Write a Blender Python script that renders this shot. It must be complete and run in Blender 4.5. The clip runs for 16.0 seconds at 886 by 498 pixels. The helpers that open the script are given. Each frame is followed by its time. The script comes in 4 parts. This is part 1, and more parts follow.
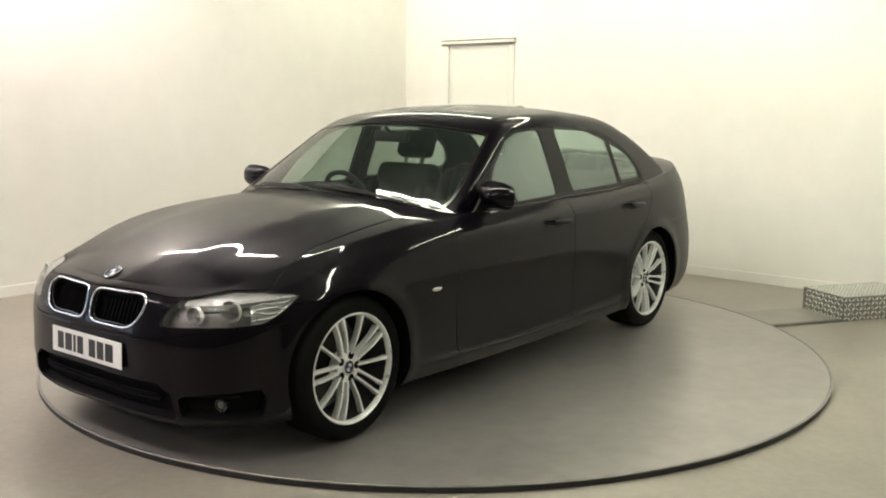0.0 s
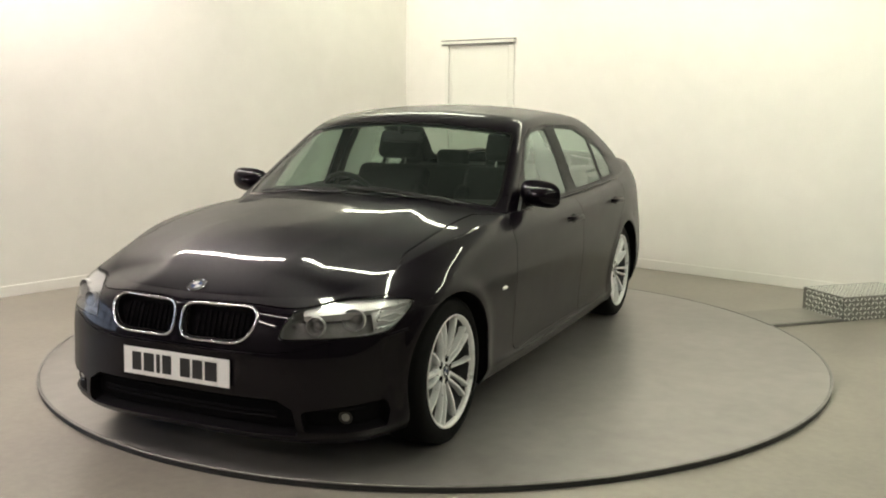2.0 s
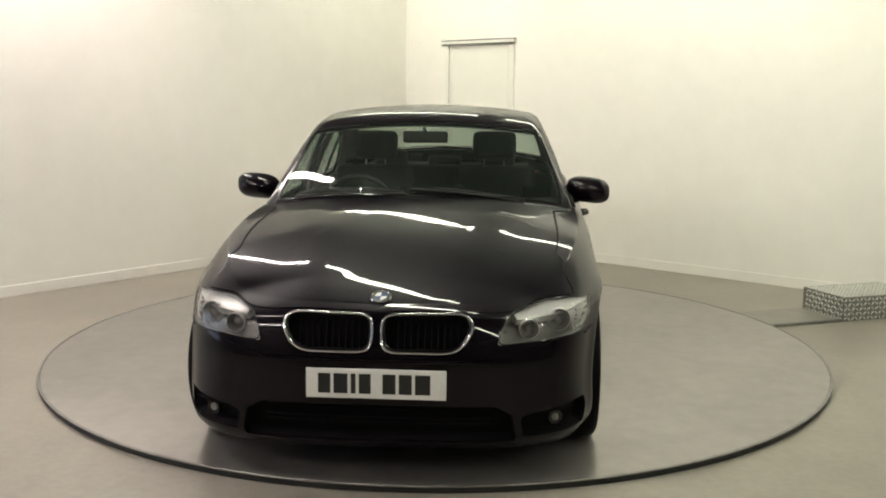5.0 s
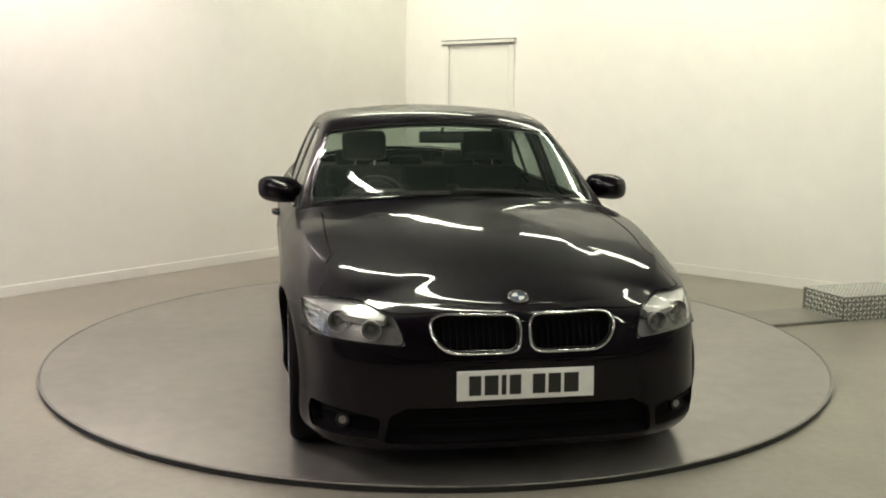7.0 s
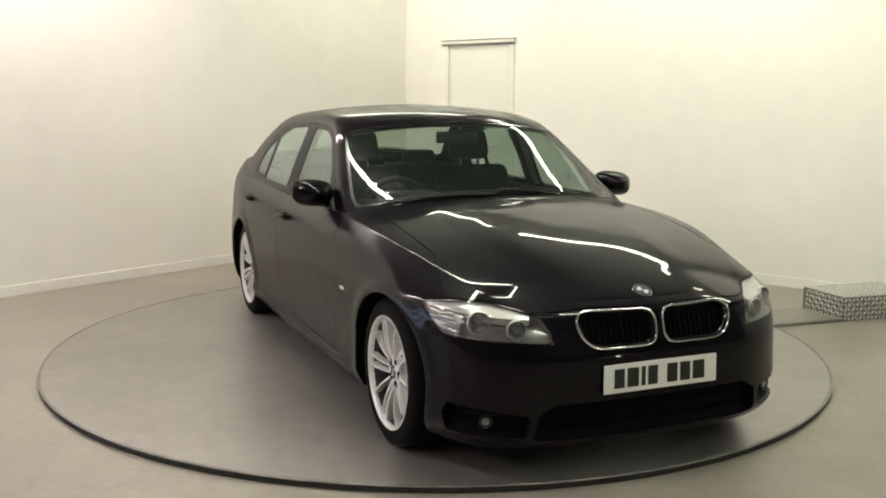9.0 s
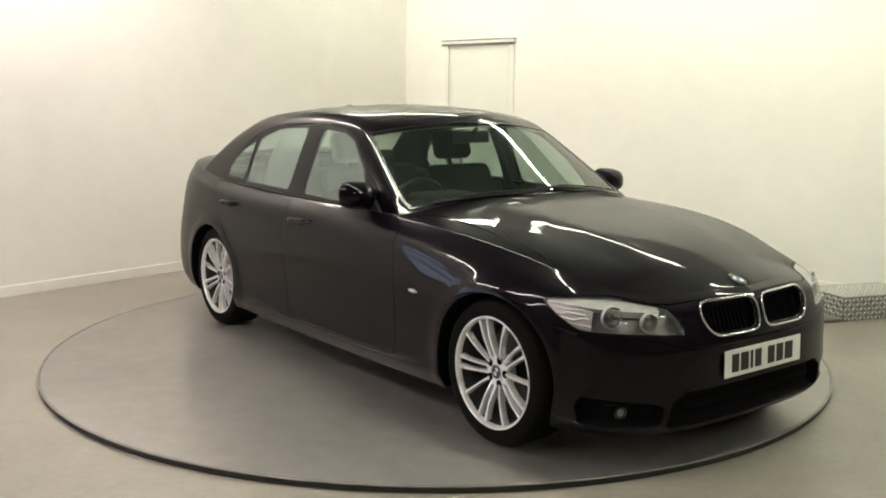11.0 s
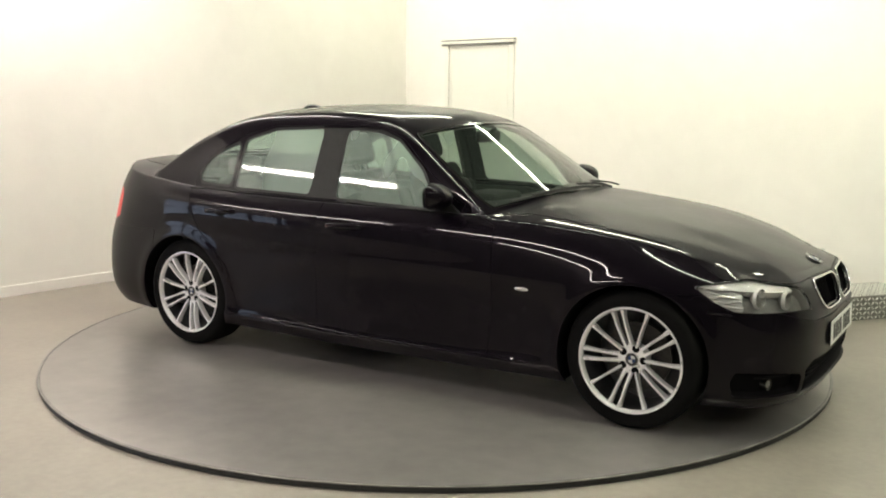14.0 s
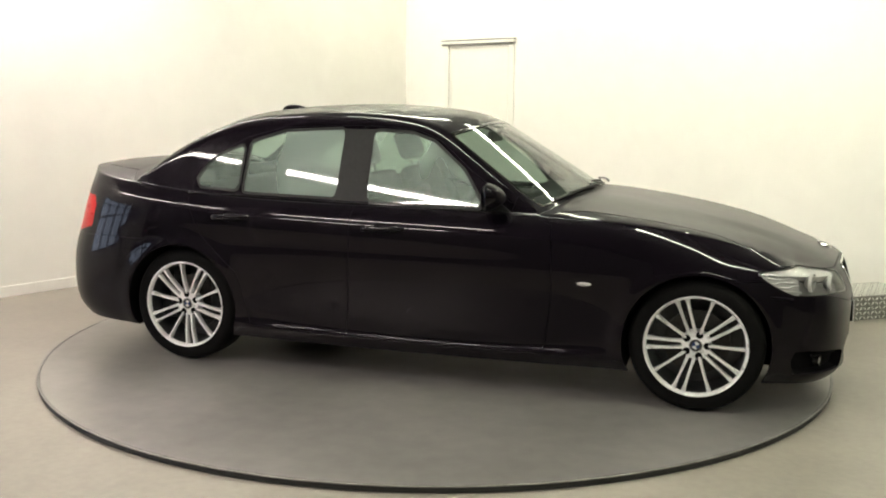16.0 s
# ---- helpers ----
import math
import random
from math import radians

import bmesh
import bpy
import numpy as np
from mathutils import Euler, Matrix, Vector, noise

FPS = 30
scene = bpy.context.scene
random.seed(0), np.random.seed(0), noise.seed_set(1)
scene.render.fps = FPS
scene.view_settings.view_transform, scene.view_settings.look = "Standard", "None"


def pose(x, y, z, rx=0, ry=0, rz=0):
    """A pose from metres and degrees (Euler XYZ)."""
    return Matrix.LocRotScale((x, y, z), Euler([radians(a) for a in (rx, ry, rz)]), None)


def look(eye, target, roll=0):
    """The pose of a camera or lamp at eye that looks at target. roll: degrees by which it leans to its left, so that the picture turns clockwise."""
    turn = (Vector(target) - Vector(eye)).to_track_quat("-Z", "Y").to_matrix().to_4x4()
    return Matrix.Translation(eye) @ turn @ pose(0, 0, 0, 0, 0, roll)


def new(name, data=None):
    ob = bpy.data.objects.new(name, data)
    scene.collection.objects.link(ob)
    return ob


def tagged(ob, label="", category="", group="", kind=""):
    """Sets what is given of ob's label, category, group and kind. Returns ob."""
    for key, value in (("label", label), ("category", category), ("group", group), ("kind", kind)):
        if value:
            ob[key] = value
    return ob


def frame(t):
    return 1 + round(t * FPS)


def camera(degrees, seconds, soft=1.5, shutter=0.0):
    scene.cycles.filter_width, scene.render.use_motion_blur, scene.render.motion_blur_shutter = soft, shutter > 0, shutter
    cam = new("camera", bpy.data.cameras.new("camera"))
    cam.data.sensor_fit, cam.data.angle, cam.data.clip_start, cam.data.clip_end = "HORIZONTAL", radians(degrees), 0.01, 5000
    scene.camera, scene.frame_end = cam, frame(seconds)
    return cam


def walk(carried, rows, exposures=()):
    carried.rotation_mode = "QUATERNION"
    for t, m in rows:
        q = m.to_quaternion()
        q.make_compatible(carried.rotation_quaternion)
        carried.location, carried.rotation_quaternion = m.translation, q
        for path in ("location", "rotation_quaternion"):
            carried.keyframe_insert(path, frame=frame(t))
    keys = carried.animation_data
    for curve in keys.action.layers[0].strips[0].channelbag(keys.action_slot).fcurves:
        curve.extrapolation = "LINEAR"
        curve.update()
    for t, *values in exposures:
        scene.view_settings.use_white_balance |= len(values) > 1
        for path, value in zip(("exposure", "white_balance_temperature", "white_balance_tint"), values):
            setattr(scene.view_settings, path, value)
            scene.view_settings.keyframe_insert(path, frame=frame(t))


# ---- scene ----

# ---------------------------------------------------------------- camera and light
EYE = Vector((0.248, -5.696, 1.446))
PITCH, YAW, ROLL = radians(8.80), radians(-2.118), 0.371
AIM = EYE + Vector((math.sin(YAW) * math.cos(PITCH), math.cos(YAW) * math.cos(PITCH), -math.sin(PITCH)))
cam = camera(49.68, 16.0, soft=1.9)
VIEW = look(EYE, AIM, ROLL)
walk(cam, [(0.0, VIEW), (16.0, VIEW)], exposures=[(0.0, 0.16), (3.0, -0.04), (7.0, -0.07), (9.0, -0.03), (12.5, 0.13), (16.0, 0.30)])

world = bpy.data.worlds.new("world")
scene.world = world
world.use_nodes = True
world.node_tree.nodes["Background"].inputs[0].default_value = (0.5, 0.55, 0.6, 1)
world.node_tree.nodes["Background"].inputs[1].default_value = 0.02

TUBE_POWER = 87.0
# room axes: U along the wall with the door, V along the other wall; the corner is their origin
CORNER = Vector((-0.54, 4.67, 0))
UD = Vector((0.783, -0.622, 0)).normalized()
VD = Vector((-0.622, -0.783, 0)).normalized()
ROOM = Matrix(((UD.x, VD.x, 0, CORNER.x), (UD.y, VD.y, 0, CORNER.y), (0, 0, 1, 0), (0, 0, 0, 1)))
FLOOR = -0.03
HEIGHT = 3.05


# ---------------------------------------------------------------- materials
def nodes_of(name):
    m = bpy.data.materials.new(name)
    m.use_nodes = True
    t = m.node_tree
    return m, t, t.nodes["Principled BSDF"]


def noise_node(t, scale, detail=4.0, rough=0.5, stretch=None):
    co = t.nodes.new("ShaderNodeTexCoord")
    n = t.nodes.new("ShaderNodeTexNoise")
    n.inputs["Scale"].default_value, n.inputs["Detail"].default_value, n.inputs["Roughness"].default_value = scale, detail, rough
    if stretch:
        mp = t.nodes.new("ShaderNodeMapping")
        mp.inputs["Scale"].default_value = stretch
        t.links.new(co.outputs["Object"], mp.inputs["Vector"])
        t.links.new(mp.outputs["Vector"], n.inputs["Vector"])
    else:
        t.links.new(co.outputs["Object"], n.inputs["Vector"])
    return n


def ramp(t, src, stops):
    r = t.nodes.new("ShaderNodeValToRGB")
    r.color_ramp.elements[0].position, r.color_ramp.elements[0].color = stops[0][0], (*stops[0][1], 1)
    r.color_ramp.elements[1].position, r.color_ramp.elements[1].color = stops[-1][0], (*stops[-1][1], 1)
    for p, c in stops[1:-1]:
        e = r.color_ramp.elements.new(p)
        e.color = (*c, 1)
    t.links.new(src, r.inputs[0])
    return r


def surface(name, dark, light, scale=6.0, rough=(0.5, 0.6), metal=0.0, bump=0.0, bump_scale=200.0, coat=0.0, fine=60.0, fine_mix=0.25, stretch=None, ior=1.5, spec=0.5):
    """A surface whose colour wavers between two tones at two scales, with fine relief."""
    m, t, b = nodes_of(name)
    big = noise_node(t, scale, 5.0, 0.6, stretch)
    small = noise_node(t, fine, 3.0, 0.5, stretch)
    mix = t.nodes.new("ShaderNodeMath")
    mix.operation = "MULTIPLY_ADD"
    mix.inputs[1].default_value = fine_mix
    t.links.new(small.outputs["Fac"], mix.inputs[0])
    sc = t.nodes.new("ShaderNodeMath")
    sc.operation = "MULTIPLY"
    sc.inputs[1].default_value = 1.0 - fine_mix
    t.links.new(big.outputs["Fac"], sc.inputs[0])
    t.links.new(sc.outputs[0], mix.inputs[2])
    col = ramp(t, mix.outputs[0], [(0.32, dark), (0.68, light)])
    t.links.new(col.outputs[0], b.inputs["Base Color"])
    rr = ramp(t, mix.outputs[0], [(0.3, (rough[0],) * 3), (0.7, (rough[1],) * 3)])
    t.links.new(rr.outputs[0], b.inputs["Roughness"])
    b.inputs["Metallic"].default_value = metal
    b.inputs["Coat Weight"].default_value = coat
    b.inputs["Coat Roughness"].default_value = 0.03
    b.inputs["IOR"].default_value = ior
    b.inputs["Specular IOR Level"].default_value = spec
    if bump:
        bn = noise_node(t, bump_scale, 3.0, 0.6)
        bp = t.nodes.new("ShaderNodeBump")
        bp.inputs["Strength"].default_value, bp.inputs["Distance"].default_value = bump, 0.002
        t.links.new(bn.outputs["Fac"], bp.inputs["Height"])
        t.links.new(bp.outputs[0], b.inputs["Normal"])
    return m


def glass(name, tint, gloss=0.02, haze=0.0):
    """Thin tinted glass: what lies behind shows through, gloss follows the angle; haze is a film of mist on the inside."""
    m = bpy.data.materials.new(name)
    m.use_nodes = True
    t = m.node_tree
    t.nodes.remove(t.nodes["Principled BSDF"])
    out = t.nodes["Material Output"]
    tr = t.nodes.new("ShaderNodeBsdfTransparent")
    tr.inputs[0].default_value = (*tint, 1)
    gl = t.nodes.new("ShaderNodeBsdfGlossy")
    gl.inputs["Roughness"].default_value = gloss
    lw = t.nodes.new("ShaderNodeLayerWeight")
    lw.inputs["Blend"].default_value = 0.5
    pw = t.nodes.new("ShaderNodeMath")
    pw.operation = "POWER"
    pw.inputs[1].default_value = 5.0
    t.links.new(lw.outputs["Facing"], pw.inputs[0])
    fr = t.nodes.new("ShaderNodeMath")
    fr.operation = "MULTIPLY_ADD"
    fr.inputs[1].default_value, fr.inputs[2].default_value = 0.9, 0.05
    t.links.new(pw.outputs[0], fr.inputs[0])
    mx = t.nodes.new("ShaderNodeMixShader")
    t.links.new(fr.outputs[0], mx.inputs[0])
    last = tr
    if haze:
        df = t.nodes.new("ShaderNodeBsdfDiffuse")
        df.inputs[0].default_value = (0.40, 0.49, 0.44, 1)
        n = noise_node(t, 2.2, 2.0, 0.5, (1, 1, 0.45))
        r = ramp(t, n.outputs["Fac"], [(0.3, (haze * 0.5,) * 3), (0.7, (haze,) * 3)])
        hm = t.nodes.new("ShaderNodeMixShader")
        t.links.new(r.outputs[0], hm.inputs[0])
        t.links.new(tr.outputs[0], hm.inputs[1])
        t.links.new(df.outputs[0], hm.inputs[2])
        last = hm
    t.links.new(last.outputs[0], mx.inputs[1])
    t.links.new(gl.outputs[0], mx.inputs[2])
    t.links.new(mx.outputs[0], out.inputs[0])
    return m


def glowing(name, colour, strength):
    m, t, b = nodes_of(name)
    b.inputs["Base Color"].default_value = (0.8, 0.8, 0.8, 1)
    b.inputs["Emission Color"].default_value = (*colour, 1)
    b.inputs["Emission Strength"].default_value = strength
    return m


WALL = surface("wall_paint", (0.755, 0.728, 0.690), (0.820, 0.795, 0.752), 0.8, (0.45, 0.6), bump=0.15, bump_scale=90, fine=5, fine_mix=0.35)
# for walls out of view: the dark tone keeps the car's reflections dark
UNSEEN_WALL = surface("unseen_dark_wall", (0.075, 0.07, 0.068), (0.10, 0.095, 0.09), 0.8, (0.7, 0.8))
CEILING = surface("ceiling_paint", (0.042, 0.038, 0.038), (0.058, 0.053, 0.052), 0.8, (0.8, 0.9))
CONCRETE = surface("painted_concrete", (0.220, 0.196, 0.168), (0.360, 0.326, 0.280), 0.9, (0.35, 0.5), bump=0.2, bump_scale=60, fine=25)
DISC = surface("worn_steel_plate", (0.262, 0.245, 0.234), (0.412, 0.388, 0.371), 0.8, (0.29, 0.36), metal=0.62, fine=9, fine_mix=0.3, spec=0.5)
EDGE = surface("worn_edge_strip", (0.16, 0.155, 0.145), (0.30, 0.29, 0.27), 9, (0.35, 0.5), metal=0.3)
RUBBER = surface("black_rubber", (0.010, 0.010, 0.010), (0.018, 0.017, 0.017), 9, (0.55, 0.75), bump=0.2)
TYRE = surface("tyre_rubber", (0.0035, 0.0034, 0.0034), (0.0065, 0.0062, 0.0062), 14, (0.6, 0.8), bump=0.3, bump_scale=150, spec=0.06)
ALLOY = surface("silver_alloy", (0.68, 0.675, 0.68), (0.80, 0.795, 0.80), 14, (0.25, 0.36), metal=0.35)
ALLOY_DARK = surface("barrel_alloy", (0.05, 0.05, 0.052), (0.09, 0.09, 0.093), 14, (0.4, 0.5), metal=0.7)
DISCBRAKE = surface("brake_iron", (0.035, 0.034, 0.033), (0.06, 0.057, 0.055), 30, (0.3, 0.45), metal=0.9)
CHROME = surface("chrome", (0.80, 0.80, 0.81), (0.87, 0.87, 0.88), 20, (0.06, 0.12), metal=1.0)
PAINT = surface("black_metallic_paint", (0.0026, 0.0016, 0.0032), (0.0044, 0.0028, 0.0054), 5, (0.36, 0.44), metal=0.25, coat=0.43, fine=900, fine_mix=0.5, spec=0.03)
GLOSS_BLACK = surface("gloss_black_trim", (0.006, 0.006, 0.006), (0.010, 0.010, 0.010), 20, (0.12, 0.2))
PLASTIC = surface("black_plastic", (0.008, 0.008, 0.008), (0.014, 0.014, 0.014), 30, (0.45, 0.6), bump=0.1, bump_scale=400, spec=0.2)
VOID = surface("dark_recess", (0.0050, 0.0045, 0.0052), (0.0072, 0.0066, 0.0075), 30, (0.8, 0.9), spec=0.05)
TRIM_DARK = surface("dark_cabin_cloth", (0.010, 0.010, 0.010), (0.018, 0.018, 0.0175), 40, (0.8, 0.9), bump=0.3, bump_scale=500, spec=0.2)
CABIN_LIGHT = surface("grey_headlining", (0.30, 0.29, 0.27), (0.36, 0.35, 0.33), 40, (0.85, 0.95))
PLATE = surface("white_plate", (0.74, 0.74, 0.72), (0.80, 0.80, 0.78), 20, (0.3, 0.4))
BAR = surface("black_lettering", (0.01, 0.01, 0.01), (0.015, 0.015, 0.015), 20, (0.4, 0.5))
TREAD = surface("worn_tread_bar", (0.56, 0.55, 0.51), (0.70, 0.69, 0.64), 12, (0.3, 0.45), metal=0.4)
PLATE_STEEL = surface("worn_floor_plate", (0.22, 0.205, 0.18), (0.33, 0.31, 0.275), 6, (0.4, 0.55), metal=0.2)
CHEQUER = surface("chequer_plate_aluminium", (0.15, 0.147, 0.134), (0.22, 0.216, 0.198), 12, (0.35, 0.5), metal=0.4)
DOOR_PAINT = surface("door_paint", (0.72, 0.71, 0.66), (0.76, 0.75, 0.70), 1.2, (0.35, 0.5))
HEADER = surface("door_header_metal", (0.17, 0.17, 0.155), (0.24, 0.24, 0.22), 6, (0.4, 0.5), metal=0.3)
REFLECTOR = surface("lamp_reflector", (0.46, 0.455, 0.45), (0.58, 0.575, 0.57), 25, (0.25, 0.4), metal=0.4)
LAMP_GREY = surface("lamp_housing_grey", (0.16, 0.157, 0.152), (0.25, 0.245, 0.237), 25, (0.25, 0.4), metal=0.3)
RED = surface("red_lens", (0.46, 0.004, 0.006), (0.56, 0.007, 0.009), 30, (0.25, 0.35), coat=0.25, spec=0.1)
CLEAR_MARK = surface("clear_marker_lens", (0.62, 0.60, 0.58), (0.75, 0.73, 0.71), 30, (0.08, 0.16), metal=0.4, coat=1.0)
BLUE = surface("blue_enamel", (0.02, 0.04, 0.10), (0.03, 0.05, 0.13), 30, (0.4, 0.5), spec=0.2)
WHITE = surface("white_enamel", (0.55, 0.55, 0.55), (0.62, 0.62, 0.62), 30, (0.4, 0.5), spec=0.2)
SCREEN_GLASS = glass("windscreen_glass", (0.72, 0.79, 0.74), 0.015, 0.03)
REAR_GLASS = glass("rear_screen_glass", (0.55, 0.62, 0.57), 0.02, 0.05)
SIDE_GLASS = glass("side_glass", (0.62, 0.76, 0.69), 0.03, 0.45)
LAMP_GLASS = glass("lamp_lens", (0.93, 0.93, 0.93), 0.02)
SKY = glowing("daylight", (0.66, 0.78, 1.0), 2.6)
TUBE_WARM = glowing("tube_light_warm", (1.0, 0.905, 0.835), TUBE_POWER * 1.12)
TUBE_GREEN = glowing("tube_light_greenish", (0.965, 1.0, 0.80), TUBE_POWER)
# power cut for the row by the door wall, to even that wall's brightness
TUBE_DIM = glowing("tube_light_dimmed", (0.955, 0.98, 0.76), TUBE_POWER * 0.46)


# ---------------------------------------------------------------- mesh helpers
def part(name, bm, material, parent=None, label="", smooth=True):
    """Links a bmesh as one mesh object, under parent where one is given."""
    me = bpy.data.meshes.new(name)
    bm.normal_update()
    bm.to_mesh(me)
    bm.free()
    for p in me.polygons:
        p.use_smooth = smooth
    if smooth:
        me.set_sharp_from_angle(angle=radians(38))
    me.materials.append(material)
    ob = new(name, me)
    ob.parent = parent
    if label:
        ob["label"] = label
    return ob


def thing(name, label, category, m=None, group="", kind=""):
    ob = new(name)
    if m is not None:
        ob.matrix_basis = m
    return tagged(ob, label, category, group, kind)


def bm_box(x0, x1, y0, y1, z0, z1, bevel=0.0, segs=2, bm=None, m=None):
    b = bmesh.new()
    bmesh.ops.create_cube(b, size=1.0)
    for v in b.verts:
        v.co = Vector(((x0 + x1) / 2 + v.co.x * (x1 - x0), (y0 + y1) / 2 + v.co.y * (y1 - y0), (z0 + z1) / 2 + v.co.z * (z1 - z0)))
    if bevel:
        bmesh.ops.bevel(b, geom=list(b.edges), offset=bevel, segments=segs, affect="EDGES", profile=0.5)
    if m is not None:
        bmesh.ops.transform(b, matrix=m, verts=b.verts)
    if bm is None:
        return b
    join(bm, b)
    return bm


def join(bm, other):
    me = bpy.data.meshes.new("joined")
    other.to_mesh(me)
    other.free()
    bm.from_mesh(me)
    bpy.data.meshes.remove(me)


def bm_faces(verts, faces):
    b = bmesh.new()
    vs = [b.verts.new(v) for v in verts]
    for f in faces:
        try:
            b.faces.new([vs[i] for i in f])
        except ValueError:
            pass
    return b


def bm_lathe(profile, n=48, axis="y", closed=False):
    """Turns (radius, along) points about an axis."""
    verts, faces = [], []
    for i in range(n):
        a = 2 * math.pi * i / n
        for r, d in profile:
            c, s = r * math.cos(a), r * math.sin(a)
            verts.append((c, d, s) if axis == "y" else (c, s, d) if axis == "z" else (d, c, s))
    k = len(profile)
    for i in range(n):
        for j in range(k if closed else k - 1):
            j2 = (j + 1) % k
            i2 = (i + 1) % n
            faces.append((i * k + j, i2 * k + j, i2 * k + j2, i * k + j2))
    b = bm_faces(verts, faces)
    bmesh.ops.remove_doubles(b, verts=b.verts, dist=1e-6)
    bmesh.ops.recalc_face_normals(b, faces=b.faces)
    return b


def bm_tube(path, radius, closed=False, n=8, flat=1.0):
    """A round rod along a path of points."""
    path = [Vector(p) for p in path]
    verts, faces, k = [], [], len(path)
    up = Vector((0.02, 0.03, 1))
    for i, p in enumerate(path):
        a = path[(i - 1) % k] if closed or i else p
        c = path[(i + 1) % k] if closed or i < k - 1 else p
        d = (c - a).normalized()
        s = d.cross(up).normalized()
        u = s.cross(d)
        for j in range(n):
            an = 2 * math.pi * j / n
            verts.append(p + s * math.cos(an) * radius + u * math.sin(an) * radius * flat)
    for i in range(k if closed else k - 1):
        for j in range(n):
            i2, j2 = (i + 1) % k, (j + 1) % n
            faces.append((i * n + j, i * n + j2, i2 * n + j2, i2 * n + j))
    if not closed:
        faces.append(tuple(reversed(range(n))))
        faces.append(tuple((k - 1) * n + j for j in range(n)))
    b = bm_faces(verts, faces)
    bmesh.ops.recalc_face_normals(b, faces=b.faces)
    return b


def curve(points):
    """A smooth function through (x, value) points."""
    pts = sorted(points)
    xs, ys = np.array([p[0] for p in pts], float), np.array([p[1] for p in pts], float)
    h = np.diff(xs)
    k = len(xs)
    A, r = np.zeros((k, k)), np.zeros(k)
    A[0, 0] = A[-1, -1] = 1.0
    for i in range(1, k - 1):
        A[i, i - 1], A[i, i], A[i, i + 1] = h[i - 1], 2 * (h[i - 1] + h[i]), h[i]
        r[i] = 6 * ((ys[i + 1] - ys[i]) / h[i] - (ys[i] - ys[i - 1]) / h[i - 1])
    m = np.linalg.solve(A, r)

    def f(x):
        x = np.clip(np.asarray(x, float), xs[0], xs[-1])
        i = np.clip(np.searchsorted(xs, x) - 1, 0, len(xs) - 2)
        w = xs[i + 1] - xs[i]
        p, q = (xs[i + 1] - x) / w, (x - xs[i]) / w
        return p * ys[i] + q * ys[i + 1] + ((p ** 3 - p) * m[i] + (q ** 3 - q) * m[i + 1]) * w * w / 6
    return f


def inside(poly, x, z, rounding=0.0):
    """Signed distance to a polygon, positive within, its corners rounded."""
    best, odd, k = 1e9, False, len(poly)
    for i in range(k):
        (ax, az), (bx, bz) = poly[i], poly[(i + 1) % k]
        dx, dz = bx - ax, bz - az
        u = max(0.0, min(1.0, ((x - ax) * dx + (z - az) * dz) / (dx * dx + dz * dz)))
        best = min(best, math.hypot(x - ax - u * dx, z - az - u * dz))
        if (az > z) != (bz > z) and x < ax + (z - az) / (bz - az) * dx:
            odd = not odd
    return (best if odd else -best) + rounding


# ---------------------------------------------------------------- the room
def slab(name, material, x0, x1, y0, y1, z0, z1, label="", m=ROOM):
    ob = part(name, bm_box(x0, x1, y0, y1, z0, z1), material, None, smooth=False)
    ob.matrix_basis = m.copy()
    return tagged(ob, label, "", "", "structure")


